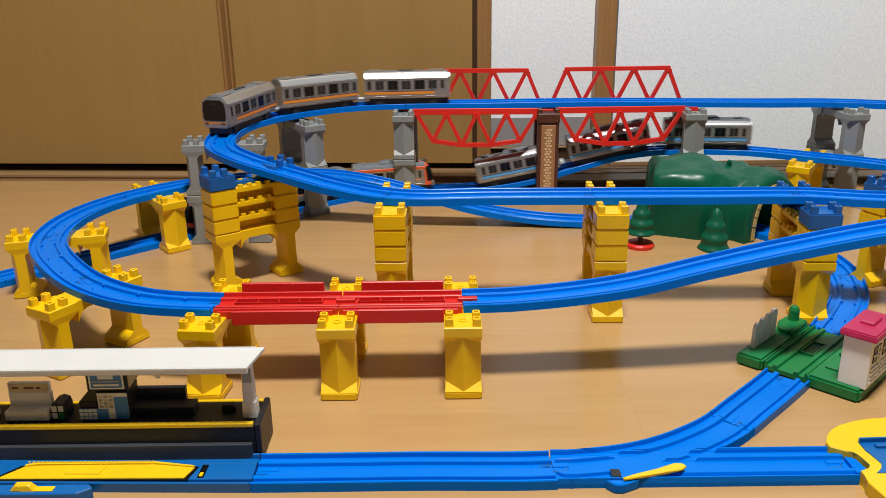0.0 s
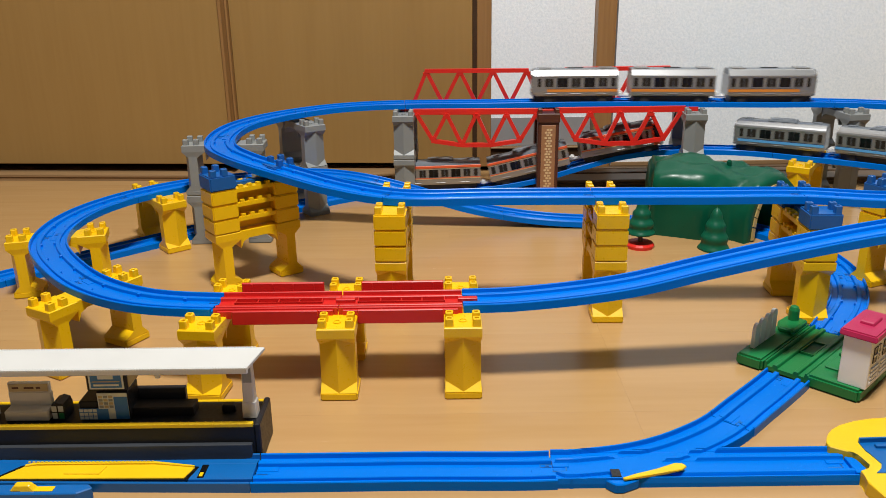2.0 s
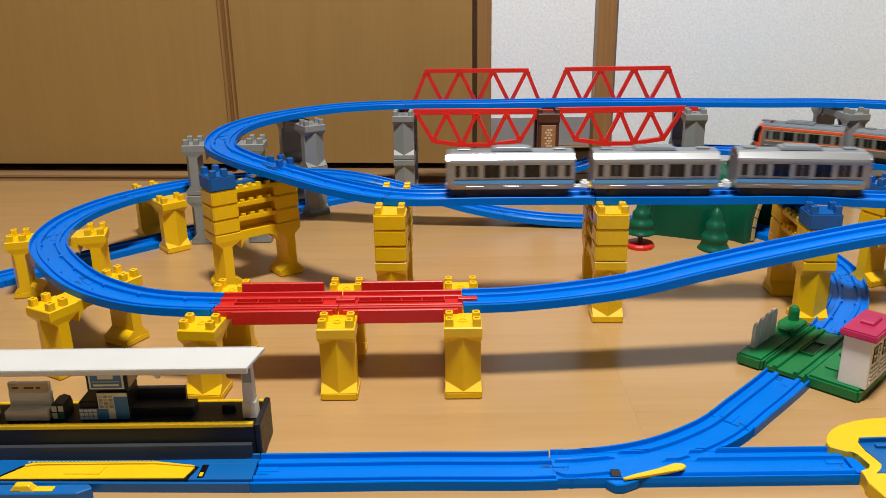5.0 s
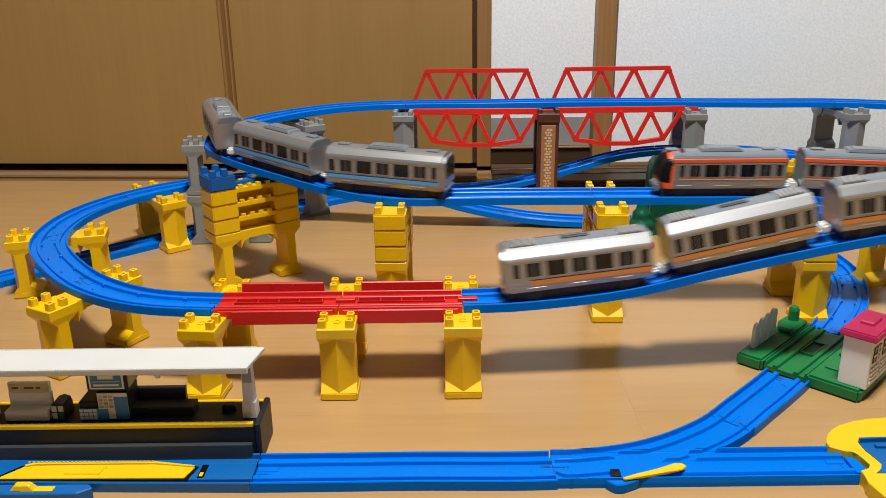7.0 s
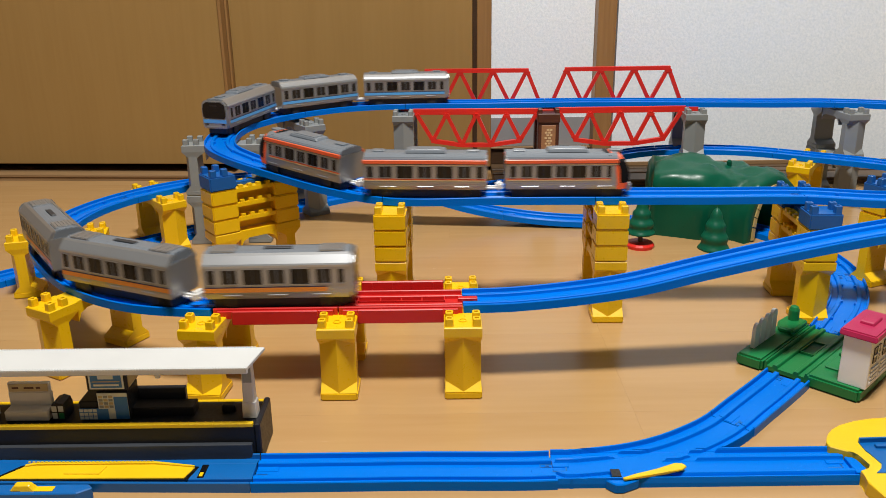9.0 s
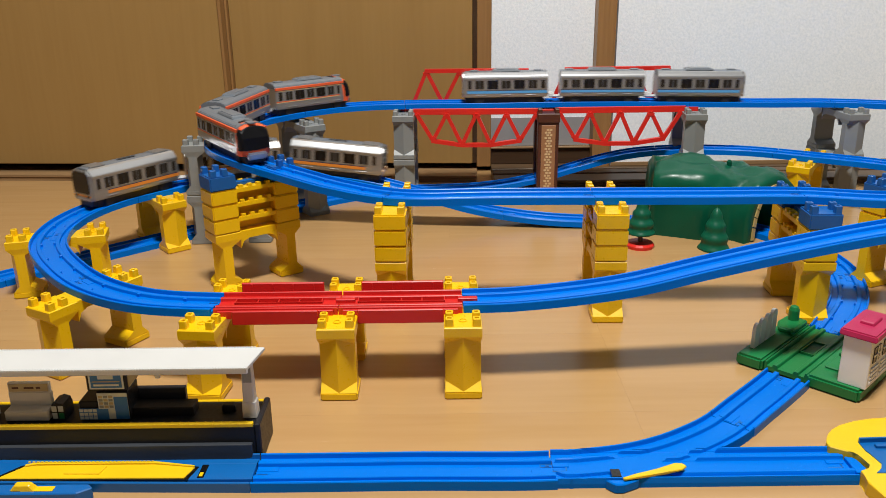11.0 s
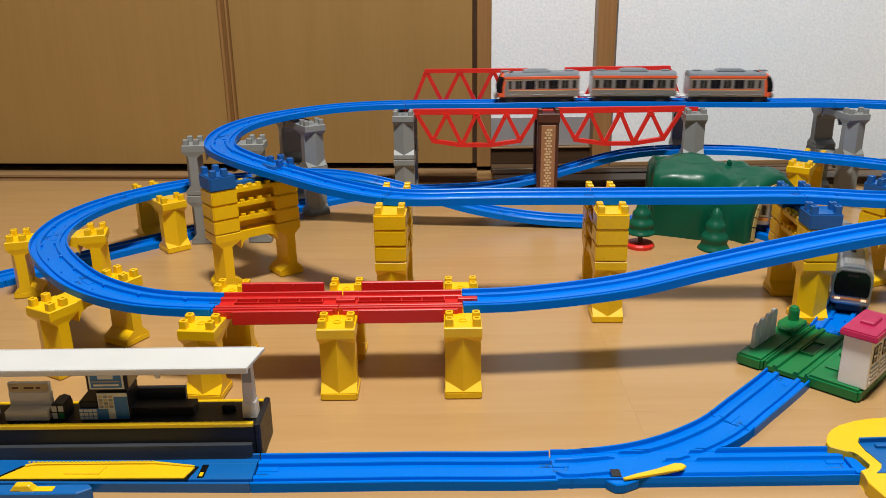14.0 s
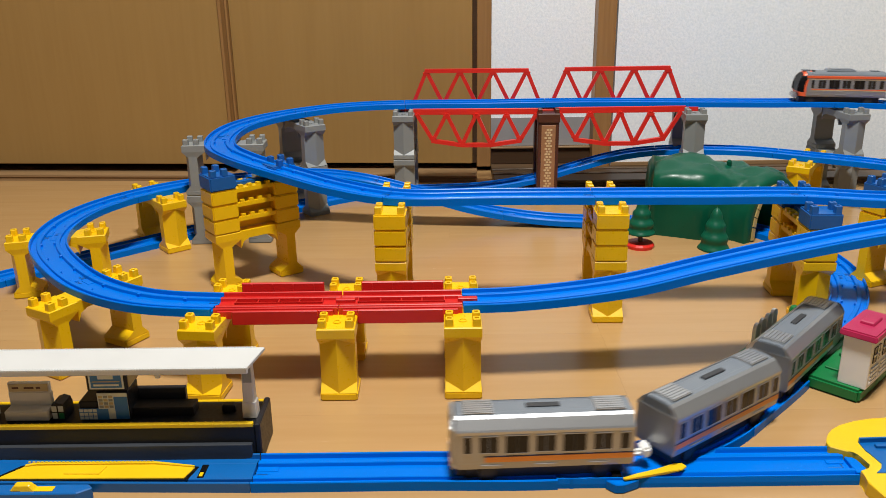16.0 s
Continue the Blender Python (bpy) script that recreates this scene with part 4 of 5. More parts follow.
    # roof on posts
    roof = tagged(empty("station_roof", pose(-0.2055, 0.055, 0.0297)), "white ribbed plastic platform roof on posts", "toy roof")
    bm = prism([(-0.28, -0.0190), (0.2025, -0.0190), (0.2085, 0.0125), (-0.28, 0.0135)], 0.0475, 0.0505, bevel=0.0005)
    part("roof_sheet", bm, WHITE, roof)
    part("front_lip", boxes((-0.28, 0.2025, -0.0205, -0.0180, 0.0450, 0.0506), bevel=0.0009), WHITE, roof)
    o = None
    for i in range(118):
        x = 0.2010 - i * 0.0020
        for y, z in ((-0.0205, 0.0500), (0.0125, 0.0502)):
            if o is None:
                o = part("rib", boxes((-0.0006, 0.0006, -0.0009, 0.0009, -0.0008, 0.0005)), WHITE, roof)
                o.matrix_basis = pose(x, y, z)
            else:
                share("rib", o, roof, pose(x, y, z))
    for x in (0.197, -0.05):
        part("post", boxes((x - 0.0046, x + 0.0046, -0.0042, 0.0042, 0.0, 0.0475, 0.0008, 0.0006), bevel=0.0008), OFFWHITE, roof)
        part("post_foot", boxes((x - 0.0056, x + 0.0056, -0.0050, 0.0050, 0.0, 0.0140, 0.0004, 0.0004), bevel=0.0008), OFFWHITE, roof)
        part("post_groove", boxes((x - 0.0030, x + 0.0035, -0.0047, -0.0040, 0.030, 0.045)), GREY, roof)
    part("hook", boxes((0.1350, 0.1382, -0.017, -0.0145, 0.0405, 0.0480, -0.0012, 0), bevel=0.0005), WHITE, roof)
    # kiosk
    k = tagged(empty("kiosk", pose(-0.1115, 0.0600, 0.0297) @ Matrix.Diagonal((0.88, 1, 1, 1))), "black platform kiosk with blue and pale stickers", "toy kiosk")
    part("lower_body", boxes((-0.0105, 0.0160, -0.0090, 0.012, 0.0, 0.0235), bevel=0.0007), BLACK, k)
    part("upper_body", boxes((-0.0170, 0.0170, -0.0095, 0.0125, 0.0245, 0.0440), bevel=0.0007), BLACK, k)
    part("counter", boxes((-0.0270, -0.0106, -0.0080, 0.010, 0.0, 0.0150), bevel=0.0007), BLACK, k)
    part("upper_sticker", boxes((-0.0145, 0.0145, -0.0100, -0.0094, 0.0262, 0.0425)), PAPER_PALE, k, "pale sticker with a blue picture")
    part("sticker_band", boxes((-0.0128, 0.0128, -0.0103, -0.0099, 0.0275, 0.0410)), PAPER_BLUE, k)
    part("sticker_emblem", boxes((-0.0065, 0.0065, -0.0106, -0.0102, 0.0345, 0.0405), bevel=0.001), PAPER_PALE, k)
    part("sticker_line", boxes((-0.0105, 0.0105, -0.0106, -0.0102, 0.0290, 0.0305)), PAPER_PALE, k)
    part("sticker_line", boxes((-0.0115, 0.0115, -0.0106, -0.0102, 0.0322, 0.0329)), PAPER_CREAM, k)
    part("door_sticker", boxes((-0.0098, 0.0152, -0.0095, -0.0089, 0.0010, 0.0225)), PAPER_PALE, k, "pale sticker with a blue door")
    part("blue_door", boxes((0.0040, 0.0152, -0.0098, -0.0094, 0.0012, 0.0195)), PAPER_BLUE, k)
    for i in range(3):
        for j in range(4):
            part("shelf_mark", boxes((-0.0088 + i * 0.0042, -0.0055 + i * 0.0042, -0.0098, -0.0094, 0.0105 + j * 0.0027, 0.0124 + j * 0.0027)), PAPER_CREAM if (i + j) % 2 else GREY, k)
    part("counter_sticker", boxes((-0.0268, -0.0020, -0.0099, -0.0079, 0.0008, 0.0095)), PAPER_BLUE, k)
    for i in range(4):
        for j in range(3):
            part("goods_mark", boxes((-0.0262 + i * 0.0038, -0.0231 + i * 0.0038, -0.0102, -0.0098, 0.0013 + j * 0.0031, 0.0036 + j * 0.0031)), PAPER_PALE, k)
    part("side_sticker", boxes((0.0169, 0.0174, -0.0075, 0.0100, 0.0260, 0.0400)), PAPER_CREAM, k)
    # bench
    b = tagged(empty("bench", pose(-0.1745, 0.0585, 0.0297)), "dusty white plastic platform bench with a sign board", "toy bench")
    part("seat", boxes((-0.0165, 0.0165, -0.0085, 0.0035, 0.0, 0.0085), bevel=0.001), OFFWHITE, b)
    part("backrest", boxes((-0.0160, 0.0160, 0.0010, 0.0050, 0.0, 0.0195), bevel=0.0008), OFFWHITE, b)
    part("sign_board", boxes((-0.0155, 0.0155, 0.0012, 0.0048, 0.0195, 0.0270), bevel=0.0004), OFFWHITE, b)
    part("sign_sticker", boxes((-0.0145, 0.0145, 0.0006, 0.0013, 0.0202, 0.0262)), PAPER_CREAM, b, "faded cream sign sticker")
    for i, w in enumerate((0.006, 0.009, 0.004)):
        part("sign_bar", boxes((-0.012 + i * 0.009, -0.012 + i * 0.009 + w * 0.8, 0.0003, 0.0008, 0.0225, 0.0240)), BROWN, b)
    b2 = copy_thing(b, pose(-0.2165, 0.0585, 0.0297))
    # vending box
    v = tagged(empty("ticket_box", pose(-0.1515, 0.0590, 0.0297) @ Matrix.Diagonal((0.76, 1, 0.88, 1))), "small rounded black box with pale stickers", "toy box")
    bm = bmesh.new()
    out = [(-0.007, 0), (0.007, 0), (0.007, 0.010), (0.0055, 0.0145), (0.0, 0.0162), (-0.0055, 0.0145), (-0.007, 0.010)]
    lo = [bm.verts.new((x, -0.007, z)) for x, z in out]
    hi = [bm.verts.new((x, 0.007, z)) for x, z in out]
    bm.faces.new(lo)
    bm.faces.new(hi[::-1])
    for i in range(7):
        bm.faces.new((lo[i], lo[(i + 1) % 7], hi[(i + 1) % 7], hi[i]))
    part("housing", bm, BLACK, v)
    for x, z, mt in ((-0.0035, 0.0105, PAPER_PALE), (0.0030, 0.0105, PAPER_PALE), (-0.0035, 0.0040, PAPER_PALE), (0.0030, 0.0040, GREEN2)):
        part("sticker", boxes((x - 0.0024, x + 0.0024, -0.0074, -0.0069, z - 0.0026, z + 0.0026)), mt, v)


build_station()


# ---------------------------------------------------------------- mountain with tunnel, trees
def build_mountain():
    th = tagged(empty("tunnel_mountain", pose(0.48, 0.60, 0)), "green plastic toy mountain with a tunnel through it", "toy mountain")
    # a shell swept along the line through the hill; each section is an arch of its own height and spread
    s0, s1 = near_s(0.447, 0.599, 0.009), near_s(0.568, 0.548, 0.008)
    nS, nA = 26, 30
    bm = bmesh.new()
    outer, inner = [], []
    for i in range(nS + 1):
        f = i / nS
        s = s0 + (s1 - s0) * f
        c = on_line(s) - np.array((0.48, 0.60, 0))
        c[2] = 0
        d = on_line(s + 0.004) - on_line(s - 0.004)
        d = Vector((d[0], d[1], 0)).normalized()
        side = Vector((-d.y, d.x, 0))
        if side.y > 0:
            side = -side
        hgt = 0.091 + 0.004 * math.sin(f * 9.0) - 0.016 * max(0, (f - 0.35) / 0.65) ** 1.3
        front = 0.043 + 0.023 * min(1, f / 0.30) + 0.003 * math.sin(f * 7.0) - 0.016 * f
        blunt = 0.30 + 0.18 * min(1, f / 0.45)
        back = 0.062 + 0.010 * math.cos(f * 3.0)
        ro, ri = [], []
        for j in range(nA + 1):
            a = math.pi * j / nA
            u = math.cos(a)
            wv = front if u > 0 else back
            z = hgt * (math.sin(a) ** blunt)
            p = Vector(c) + side * (u * wv) + Vector((0, 0, z))
            q = p * 1.0
            nv = noise.noise(q * 34) * 0.0095 + noise.noise(q * 75) * 0.0045 + abs(noise.noise(q * 18)) * 0.006
            k = math.sin(a) ** 0.5 * (1 - 0.85 * max(0, (f - 0.93) / 0.07))
            p += (side * u + Vector((0, 0, math.sin(a)))) * nv * k
            lean = -d * ((0.021 + 0.013 * max(u, 0)) * max(0, 1 - f / 0.35))
            p += lean
            p.z = max(p.z, 0.0)
            ro.append(bm.verts.new(p))
            r = min(0.033, front - 0.006) if u > 0 else 0.033
            zz = 0.066 * (math.sin(a) ** 0.75)
            ri.append(bm.verts.new(Vector(c) + side * (u * r) + Vector((0, 0, zz)) + lean))
        outer.append(ro)
        inner.append(ri)
    for A, B in ((outer, 1), (inner, -1)):
        for a, b in zip(A, A[1:]):
            for j in range(nA):
                bm.faces.new((a[j], a[j + 1], b[j + 1], b[j]))
    for e in (0, -1):
        for j in range(nA):
            bm.faces.new((outer[e][j], outer[e][j + 1], inner[e][j + 1], inner[e][j]))
    part("hill", bm, GREEN, th, smooth=True)
    # stone ring round the mouth
    c = on_line(s1) - np.array((0.48, 0.60, 0))
    d = on_line(s1 + 0.004) - on_line(s1 - 0.004)
    d = Vector((d[0], d[1], 0)).normalized()
    side = Vector((-d.y, d.x, 0))
    n = 17
    for j in range(n):
        bm = bmesh.new()
        quad = []
        for a, r, h in ((j + 0.06, 0.0335, 0.066), (j + 0.94, 0.0335, 0.066), (j + 0.94, 0.0388, 0.0715), (j + 0.06, 0.0388, 0.0715)):
            t = math.pi * a / n
            quad.append(Vector((c[0], c[1], 0)) + side * (math.cos(t) * r) + Vector((0, 0, h * math.sin(t) ** 0.75)))
        lo = [bm.verts.new(q - d * 0.001) for q in quad]
        hi = [bm.verts.new(q + d * 0.0018) for q in quad]
        bm.faces.new(lo)
        bm.faces.new(hi[::-1])
        for i in range(4):
            bm.faces.new((lo[i], lo[(i + 1) % 4], hi[(i + 1) % 4], hi[i]))
        part("portal_stone", bm, STONE, th)
    part("peg", lathe([(0.003, 0.083), (0.0034, 0.0965), (0.002, 0.099)], 10), GREEN, th).location = (0.040, -0.006, -0.006)


def cypress(name, x, y, h, r, label, base=None):
    th = tagged(empty(name, pose(x, y, 0)), label, "toy tree")
    if base:
        part("stand", lathe([(0.0175, 0.0), (0.0180, 0.004), (0.0160, 0.0065), (0.006, 0.0075)], 24), RED_BR, th, "round red plastic stand")
        part("trunk", lathe([(0.0032, 0.007), (0.0026, 0.022)], 10), BROWN, th)
        z0 = 0.019
    else:
        z0 = 0.0
    rng = random.Random(int(x * 1000))
    bm = bmesh.new()
    seg = 20
    rings = []
    prof = []
    n = 22
    for i in range(n + 1):
        f = i / n
        tier = 0.92 + 0.08 * math.cos(f * math.pi * 2 * 3.4)
        prof.append((r * (1 - f ** 1.7) ** 0.55 * tier * (1 - 0.35 * f) + 0.0004, z0 + f * (h - z0)))
    for q, z in prof:
        rings.append([bm.verts.new((q * (1 + 0.03 * math.sin(5 * i)) * math.cos(2 * math.pi * i / seg), q * (1 + 0.03 * math.sin(5 * i + 1)) * math.sin(2 * math.pi * i / seg), z + rng.uniform(-.0004, .0004))) for i in range(seg)])
    for a, b in zip(rings, rings[1:]):
        for i in range(seg):
            bm.faces.new((a[i], a[(i + 1) % seg], b[(i + 1) % seg], b[i]))
    bm.faces.new(rings[0][::-1])
    bm.faces.new(rings[-1])
    part("crown", bm, CYPRESS, th, smooth=True)
    return th


build_mountain()
cypress("toy_tree", 0.388, 0.514, 0.064, 0.0180, "green plastic toy tree on a round red stand", base=True)
cypress("toy_tree", 0.479, 0.503, 0.054, 0.0195, "green plastic toy cypress beside the tunnel mountain")


# ---------------------------------------------------------------- level crossing
def build_crossing():
    a = 45
    th = tagged(empty("level_crossing", pose(0.474, 0.198, 0, 0, 0, a)), "green plastic level crossing base with rail grooves", "toy crossing")
    # local x runs along the line, y across it
    hx = 0.0545
    part("base_plate", boxes((-hx - 0.004, hx - 0.006, 0.0195, 0.044, 0.0, 0.0115), (-hx - 0.004, hx - 0.006, -0.064, -0.0195, 0.0, 0.0115), bevel=0.002, seg=2), GREEN2, th)
    pr = [(u, z + 0.0098) for u, z in PROFILE]
    bm = bmesh.new()
    lo = [bm.verts.new((-hx, -u, max(z, 0.0005))) for u, z in pr]
    hi = [bm.verts.new((hx - 0.002, -u, max(z, 0.0005))) for u, z in pr]
    for i in range(len(pr)):
        bm.faces.new((lo[i], lo[(i + 1) % len(pr)], hi[(i + 1) % len(pr)], hi[i]))
    bm.faces.new(lo)
    bm.faces.new(hi[::-1])
    part("track_bed", bm, GREEN2, th)
    part("recess_rim", boxes((-0.010, -0.0085, -0.0062, 0.0062, 0.0050, 0.0078), (0.0195, 0.021, -0.0062, 0.0062, 0.0050, 0.0078), (-0.010, 0.021, -0.0066, -0.0052, 0.0050, 0.0078), (-0.010, 0.021, 0.0052, 0.0066, 0.0050, 0.0078)), GREEN2, th)
    # shallow recess floor in a darker green that stands in for its shade
    part("recess", boxes((-0.0085, 0.0195, -0.0052, 0.0052, 0.0050, 0.0060)), CYPRESS, th, "darker recess between the grooves")
    part("low_step", boxes((-0.035, -0.008, -0.040, -0.026, 0.0113, 0.0135), (-0.004, 0.020, -0.036, -0.026, 0.0113, 0.0150), bevel=0.0006), GREEN2, th)
    part("mound", prism([(0.010, 0.022), (0.044, 0.022), (0.044, 0.042), (0.024, 0.043), (0.010, 0.036)], 0.011, 0.0165, bevel=0.0015), GREEN2, th)
    part("signal_stub", lathe([(0.0052, 0.016), (0.0050, 0.0265), (0.0036, 0.0300), (0.001, 0.0312)], 14), GREEN2, th).location = (0.036, 0.033, 0)
    f = tagged(empty("picket_fence", pose(0.474, 0.198, 0.0113, 0, 0, a)), "white plastic picket fence with four rounded slats", "toy fence")
    part("fence_rail", boxes((-0.041, 0.004, 0.0375, 0.0395, 0.0, 0.0085), bevel=0.0005), HUTWHITE, f)
    for i in range(4):
        x = -0.0365 + i * 0.0115
        h = 0.0235 + 0.0012 * i
        bm = bmesh.new()
        out = [(x - 0.0047, 0), (x + 0.0047, 0), (x + 0.0047, h - 0.0035), (x + 0.0026, h - 0.0005), (x, h), (x - 0.0026, h - 0.0005), (x - 0.0047, h - 0.0035)]
        lo = [bm.verts.new((px, 0.0355, z)) for px, z in out]
        hi = [bm.verts.new((px, 0.0388, z)) for px, z in out]
        bm.faces.new(lo)
        bm.faces.new(hi[::-1])
        for j in range(7):
            bm.faces.new((lo[j], lo[(j + 1) % 7], hi[(j + 1) % 7], hi[j]))
        part("slat", bm, HUTWHITE, f)
    # keeper's hut
    hut = tagged(empty("crossing_hut", pose(0.474, 0.198, 0.0113, 0, 0, a)), "white plastic crossing hut with a magenta roof", "toy hut")
    part("wall", boxes((-0.053, -0.004, -0.0660, -0.0430, 0.0, 0.0440), bevel=0.0007), HUTWHITE, hut)
    for i in range(2):
        x = -0.040 + i * 0.022
        w = part("window", boxes((x - 0.0072, x + 0.0072, -0.0668, -0.0655, 0.0225, 0.0365)), BROWNBLACK, hut, "dark window opening")
        part("window_bar", boxes((x - 0.0078, x + 0.0078, -0.0674, -0.0666, 0.0288, 0.0302), (x - 0.0007, x + 0.0007, -0.0674, -0.0666, 0.0220, 0.0370)), HUTWHITE, w)
        part("shutter_lines", boxes(*[(x - 0.0085, x + 0.0085, -0.0672, -0.0658, 0.004 + j * 0.004, 0.0060 + j * 0.004) for j in range(4)]), HUTWHITE, hut)
    part("roof", boxes((-0.0565, -0.0005, -0.0700, -0.0395, 0.0440, 0.0500, 0.001, 0.001), bevel=0.0012, seg=2), MAGENTA, hut, "magenta plastic roof slab")
    part("roof_hatch", boxes((-0.036, -0.016, -0.0600, -0.0480, 0.0498, 0.0525, 0.0008, 0.0008), bevel=0.0006), MAGENTA, hut)


build_crossing()


# ---------------------------------------------------------------- trains
CAR_L, CAR_W, PITCH = 0.1245, 0.0370, 0.1428
CAR_MESH = {}


def section(inset=0.0, z0=0.0080, z1=0.0385):
    h = CAR_W / 2 - inset
    return [(-h + 0.0006, z0), (h - 0.0006, z0), (h, z0 + 0.006), (h - 0.0004, z1), (-h + 0.0004, z1), (-h, z0 + 0.006)]


def extrude_x(outline, x0, x1, bevel=0.0):
    bm = bmesh.new()
    lo = [bm.verts.new((x0, y, z)) for y, z in outline]
    hi = [bm.verts.new((x1, y, z)) for y, z in outline]
    k = len(outline)
    bm.faces.new(lo)
    bm.faces.new(hi[::-1])
    for i in range(k):
        bm.faces.new((lo[i], lo[(i + 1) % k], hi[(i + 1) % k], hi[i]))
    if bevel:
        bmesh.ops.bevel(bm, geom=bm.edges[:], offset=bevel, segments=2, affect="EDGES", clamp_overlap=True)
    return bm


def cmesh(key, make, material):
    k = (key, material.name)
    if k not in CAR_MESH:
        bm = make()
        me = bpy.data.meshes.new(key)
        bmesh.ops.recalc_face_normals(bm, faces=bm.faces)
        bm.to_mesh(me)
        bm.free()
        me.materials.append(material)
        CAR_MESH[k] = me
    return CAR_MESH[k]


I0 = Matrix.Identity(4)


def car(style, cab, label, group):
    """style: paint scheme; cab: 1 with a driver's front ahead, -1 behind, 0 none. Local x runs ahead, z = 0 on the rail's edge."""
    th = tagged(empty("train_car"), label, "toy train car", group)
    h = CAR_L / 2
    stripe = {"orange": ORANGE, "sky": SKY, "vermilion": VERMIL}[style]
    body = SILVER
    short = 0.0125 if style == "vermilion" else 0.0
    ba, bb = -h + (short if cab == -1 else 0), h - (short if cab == 1 else 0)
    shape = "%d%d" % (cab if short else 0, short > 0)
    add(th, "body", cmesh("body" + shape, lambda: extrude_x(section(), ba, bb, 0.0012), body), I0)
    hw = CAR_W / 2
    roof_out = [(-hw + 0.0006, 0.0375), (hw - 0.0006, 0.0375), (hw - 0.0022, 0.0415), (hw - 0.0060, 0.0437), (0.006, 0.0450), (-0.006, 0.0450), (-hw + 0.0060, 0.0437), (-hw + 0.0022, 0.0415)]
    if style != "vermilion":
        roof_out = [(-hw + 0.0032, 0.0352), (hw - 0.0032, 0.0352), (hw - 0.0064, 0.0418), (hw - 0.0078, 0.0440), (0.006, 0.0450), (-0.006, 0.0450), (-hw + 0.0078, 0.0440), (-hw + 0.0064, 0.0418)]
    add(th, "roof", cmesh("roof" + shape + style, lambda: extrude_x(roof_out, ba + 0.0004, bb - 0.0004, 0.0007), ROOF), I0)
    # bright or painted edge along the roof; lighter silver paints in its highlight
    bend = [(0.0006, 0.0376), (0.0056, 0.0432)] if style == "orange" else [(0.0006, 0.0384), (0.0026, 0.0405), (0.0058, 0.0434)]
    shoulder = [(hw + 0.0002, 0.0346), (hw + 0.0002, 0.0364)] + [(hw - y, z) for y, z in bend] + [(hw - 0.0082, 0.0445), (hw - 0.0082, 0.0420), (hw - 0.0030, 0.0346)]
    def edge():
        bm = bmesh.new()
        for s in (-1, 1):
            lo, hi = [], []
            for y, z in shoulder:
                lo.append(bm.verts.new((ba + 0.0006, s * y, z)))
                hi.append(bm.verts.new((bb - 0.0006, s * y, z)))
            bm.faces.new(lo)
            bm.faces.new(hi[::-1])
            n = len(shoulder)
            for i in range(n):
                bm.faces.new((lo[i], lo[(i + 1) % n], hi[(i + 1) % n], hi[i]))
        return bm
    add(th, "roof_edge", cmesh("roof_edge" + shape + style, edge, {"orange": BRIGHT, "sky": SILVER, "vermilion": ROOF}[style]), I0)
    if style == "vermilion":
        add(th, "roof_stripe", cmesh("roof_stripe" + shape, lambda: boxes((ba + 0.0003, bb + 0.0003, -hw - 0.0006, -hw + 0.002, 0.0356, 0.0394), (ba + 0.0003, bb + 0.0003, hw - 0.002, hw + 0.0006, 0.0356, 0.0394), bevel=0.0003), VERMIL), I0)
    # air conditioner and grilles
    if style == "orange":
        for x in (-0.046, 0.046):
            add(th, "roof_grille", cmesh("roof_grille%d" % (x > 0), lambda: boxes((x - 0.0105, x + 0.0105, -0.0092, 0.0092, 0.0446, 0.0456), *[(x - 0.0100, x + 0.0100, -0.0086 + 0.0029 * k, -0.0059 + 0.0029 * k, 0.0455, 0.0461, 0.0002, 0.0002) for k in range(6)]), SILVER), I0)
        add(th, "roof_unit", cmesh("roof_unit_small", lambda: boxes((-0.012, 0.012, -0.0025, 0.0025, 0.0446, 0.0462), bevel=0.0004), DARKGREY), I0)
    else:
        add(th, "roof_unit", cmesh("roof_unit", lambda: boxes((-0.021, 0.021, -0.0095, 0.0095, 0.0446, 0.0478, 0.002, 0.0015), bevel=0.0006), ROOF), I0)
        add(th, "unit_lid", cmesh("unit_lid", lambda: boxes((-0.0150, 0.0150, -0.0070, 0.0070, 0.0476, 0.0486), bevel=0.0004), ROOF), I0)
        for x in (-0.048, 0.048):
            add(th, "roof_vent", cmesh("roof_vent%d" % (x > 0), lambda: boxes((x - 0.006, x + 0.006, -0.0045, 0.0045, 0.0446, 0.0466), bevel=0.0004), ROOF), I0)
    # stripes
    def band(z0, z1, out, x0=-h + 0.0008, x1=h - 0.0008):
        return lambda: boxes((x0, x1, -hw - out, -hw + 0.0004, z0, z1), (x0, x1, hw - 0.0004, hw + out, z0, z1))
    xa, xb = (-h + 0.0008, h - 0.0008)
    inset = 0.004 if style == "sky" else 0.020
    if cab == 1:
        xb = h - inset
    if cab == -1:
        xa = -h + inset
    key = "%s%d" % (style, cab)
    if style == "vermilion":
        add(th, "stripe", cmesh("stripe" + key, band(0.0188, 0.0200, 0.0002, xa, xb), VERMIL), I0)
        add(th, "stripe", cmesh("stripe_pale" + key, band(0.0176, 0.0187, 0.00022, xa, xb), CREAM), I0)
        add(th, "stripe", cmesh("stripe_top" + key, band(0.0340, 0.0351, 0.0002, ba + 0.0005, bb - 0.0005), CREAM), I0)
    else:
        add(th, "stripe", cmesh("stripe" + key, band(0.0140, 0.0178, 0.0002, xa, xb), stripe), I0)
        add(th, "stripe", cmesh("stripe_line" + key, band(0.0179, 0.0186, 0.00022, xa, xb), NAVY), I0)
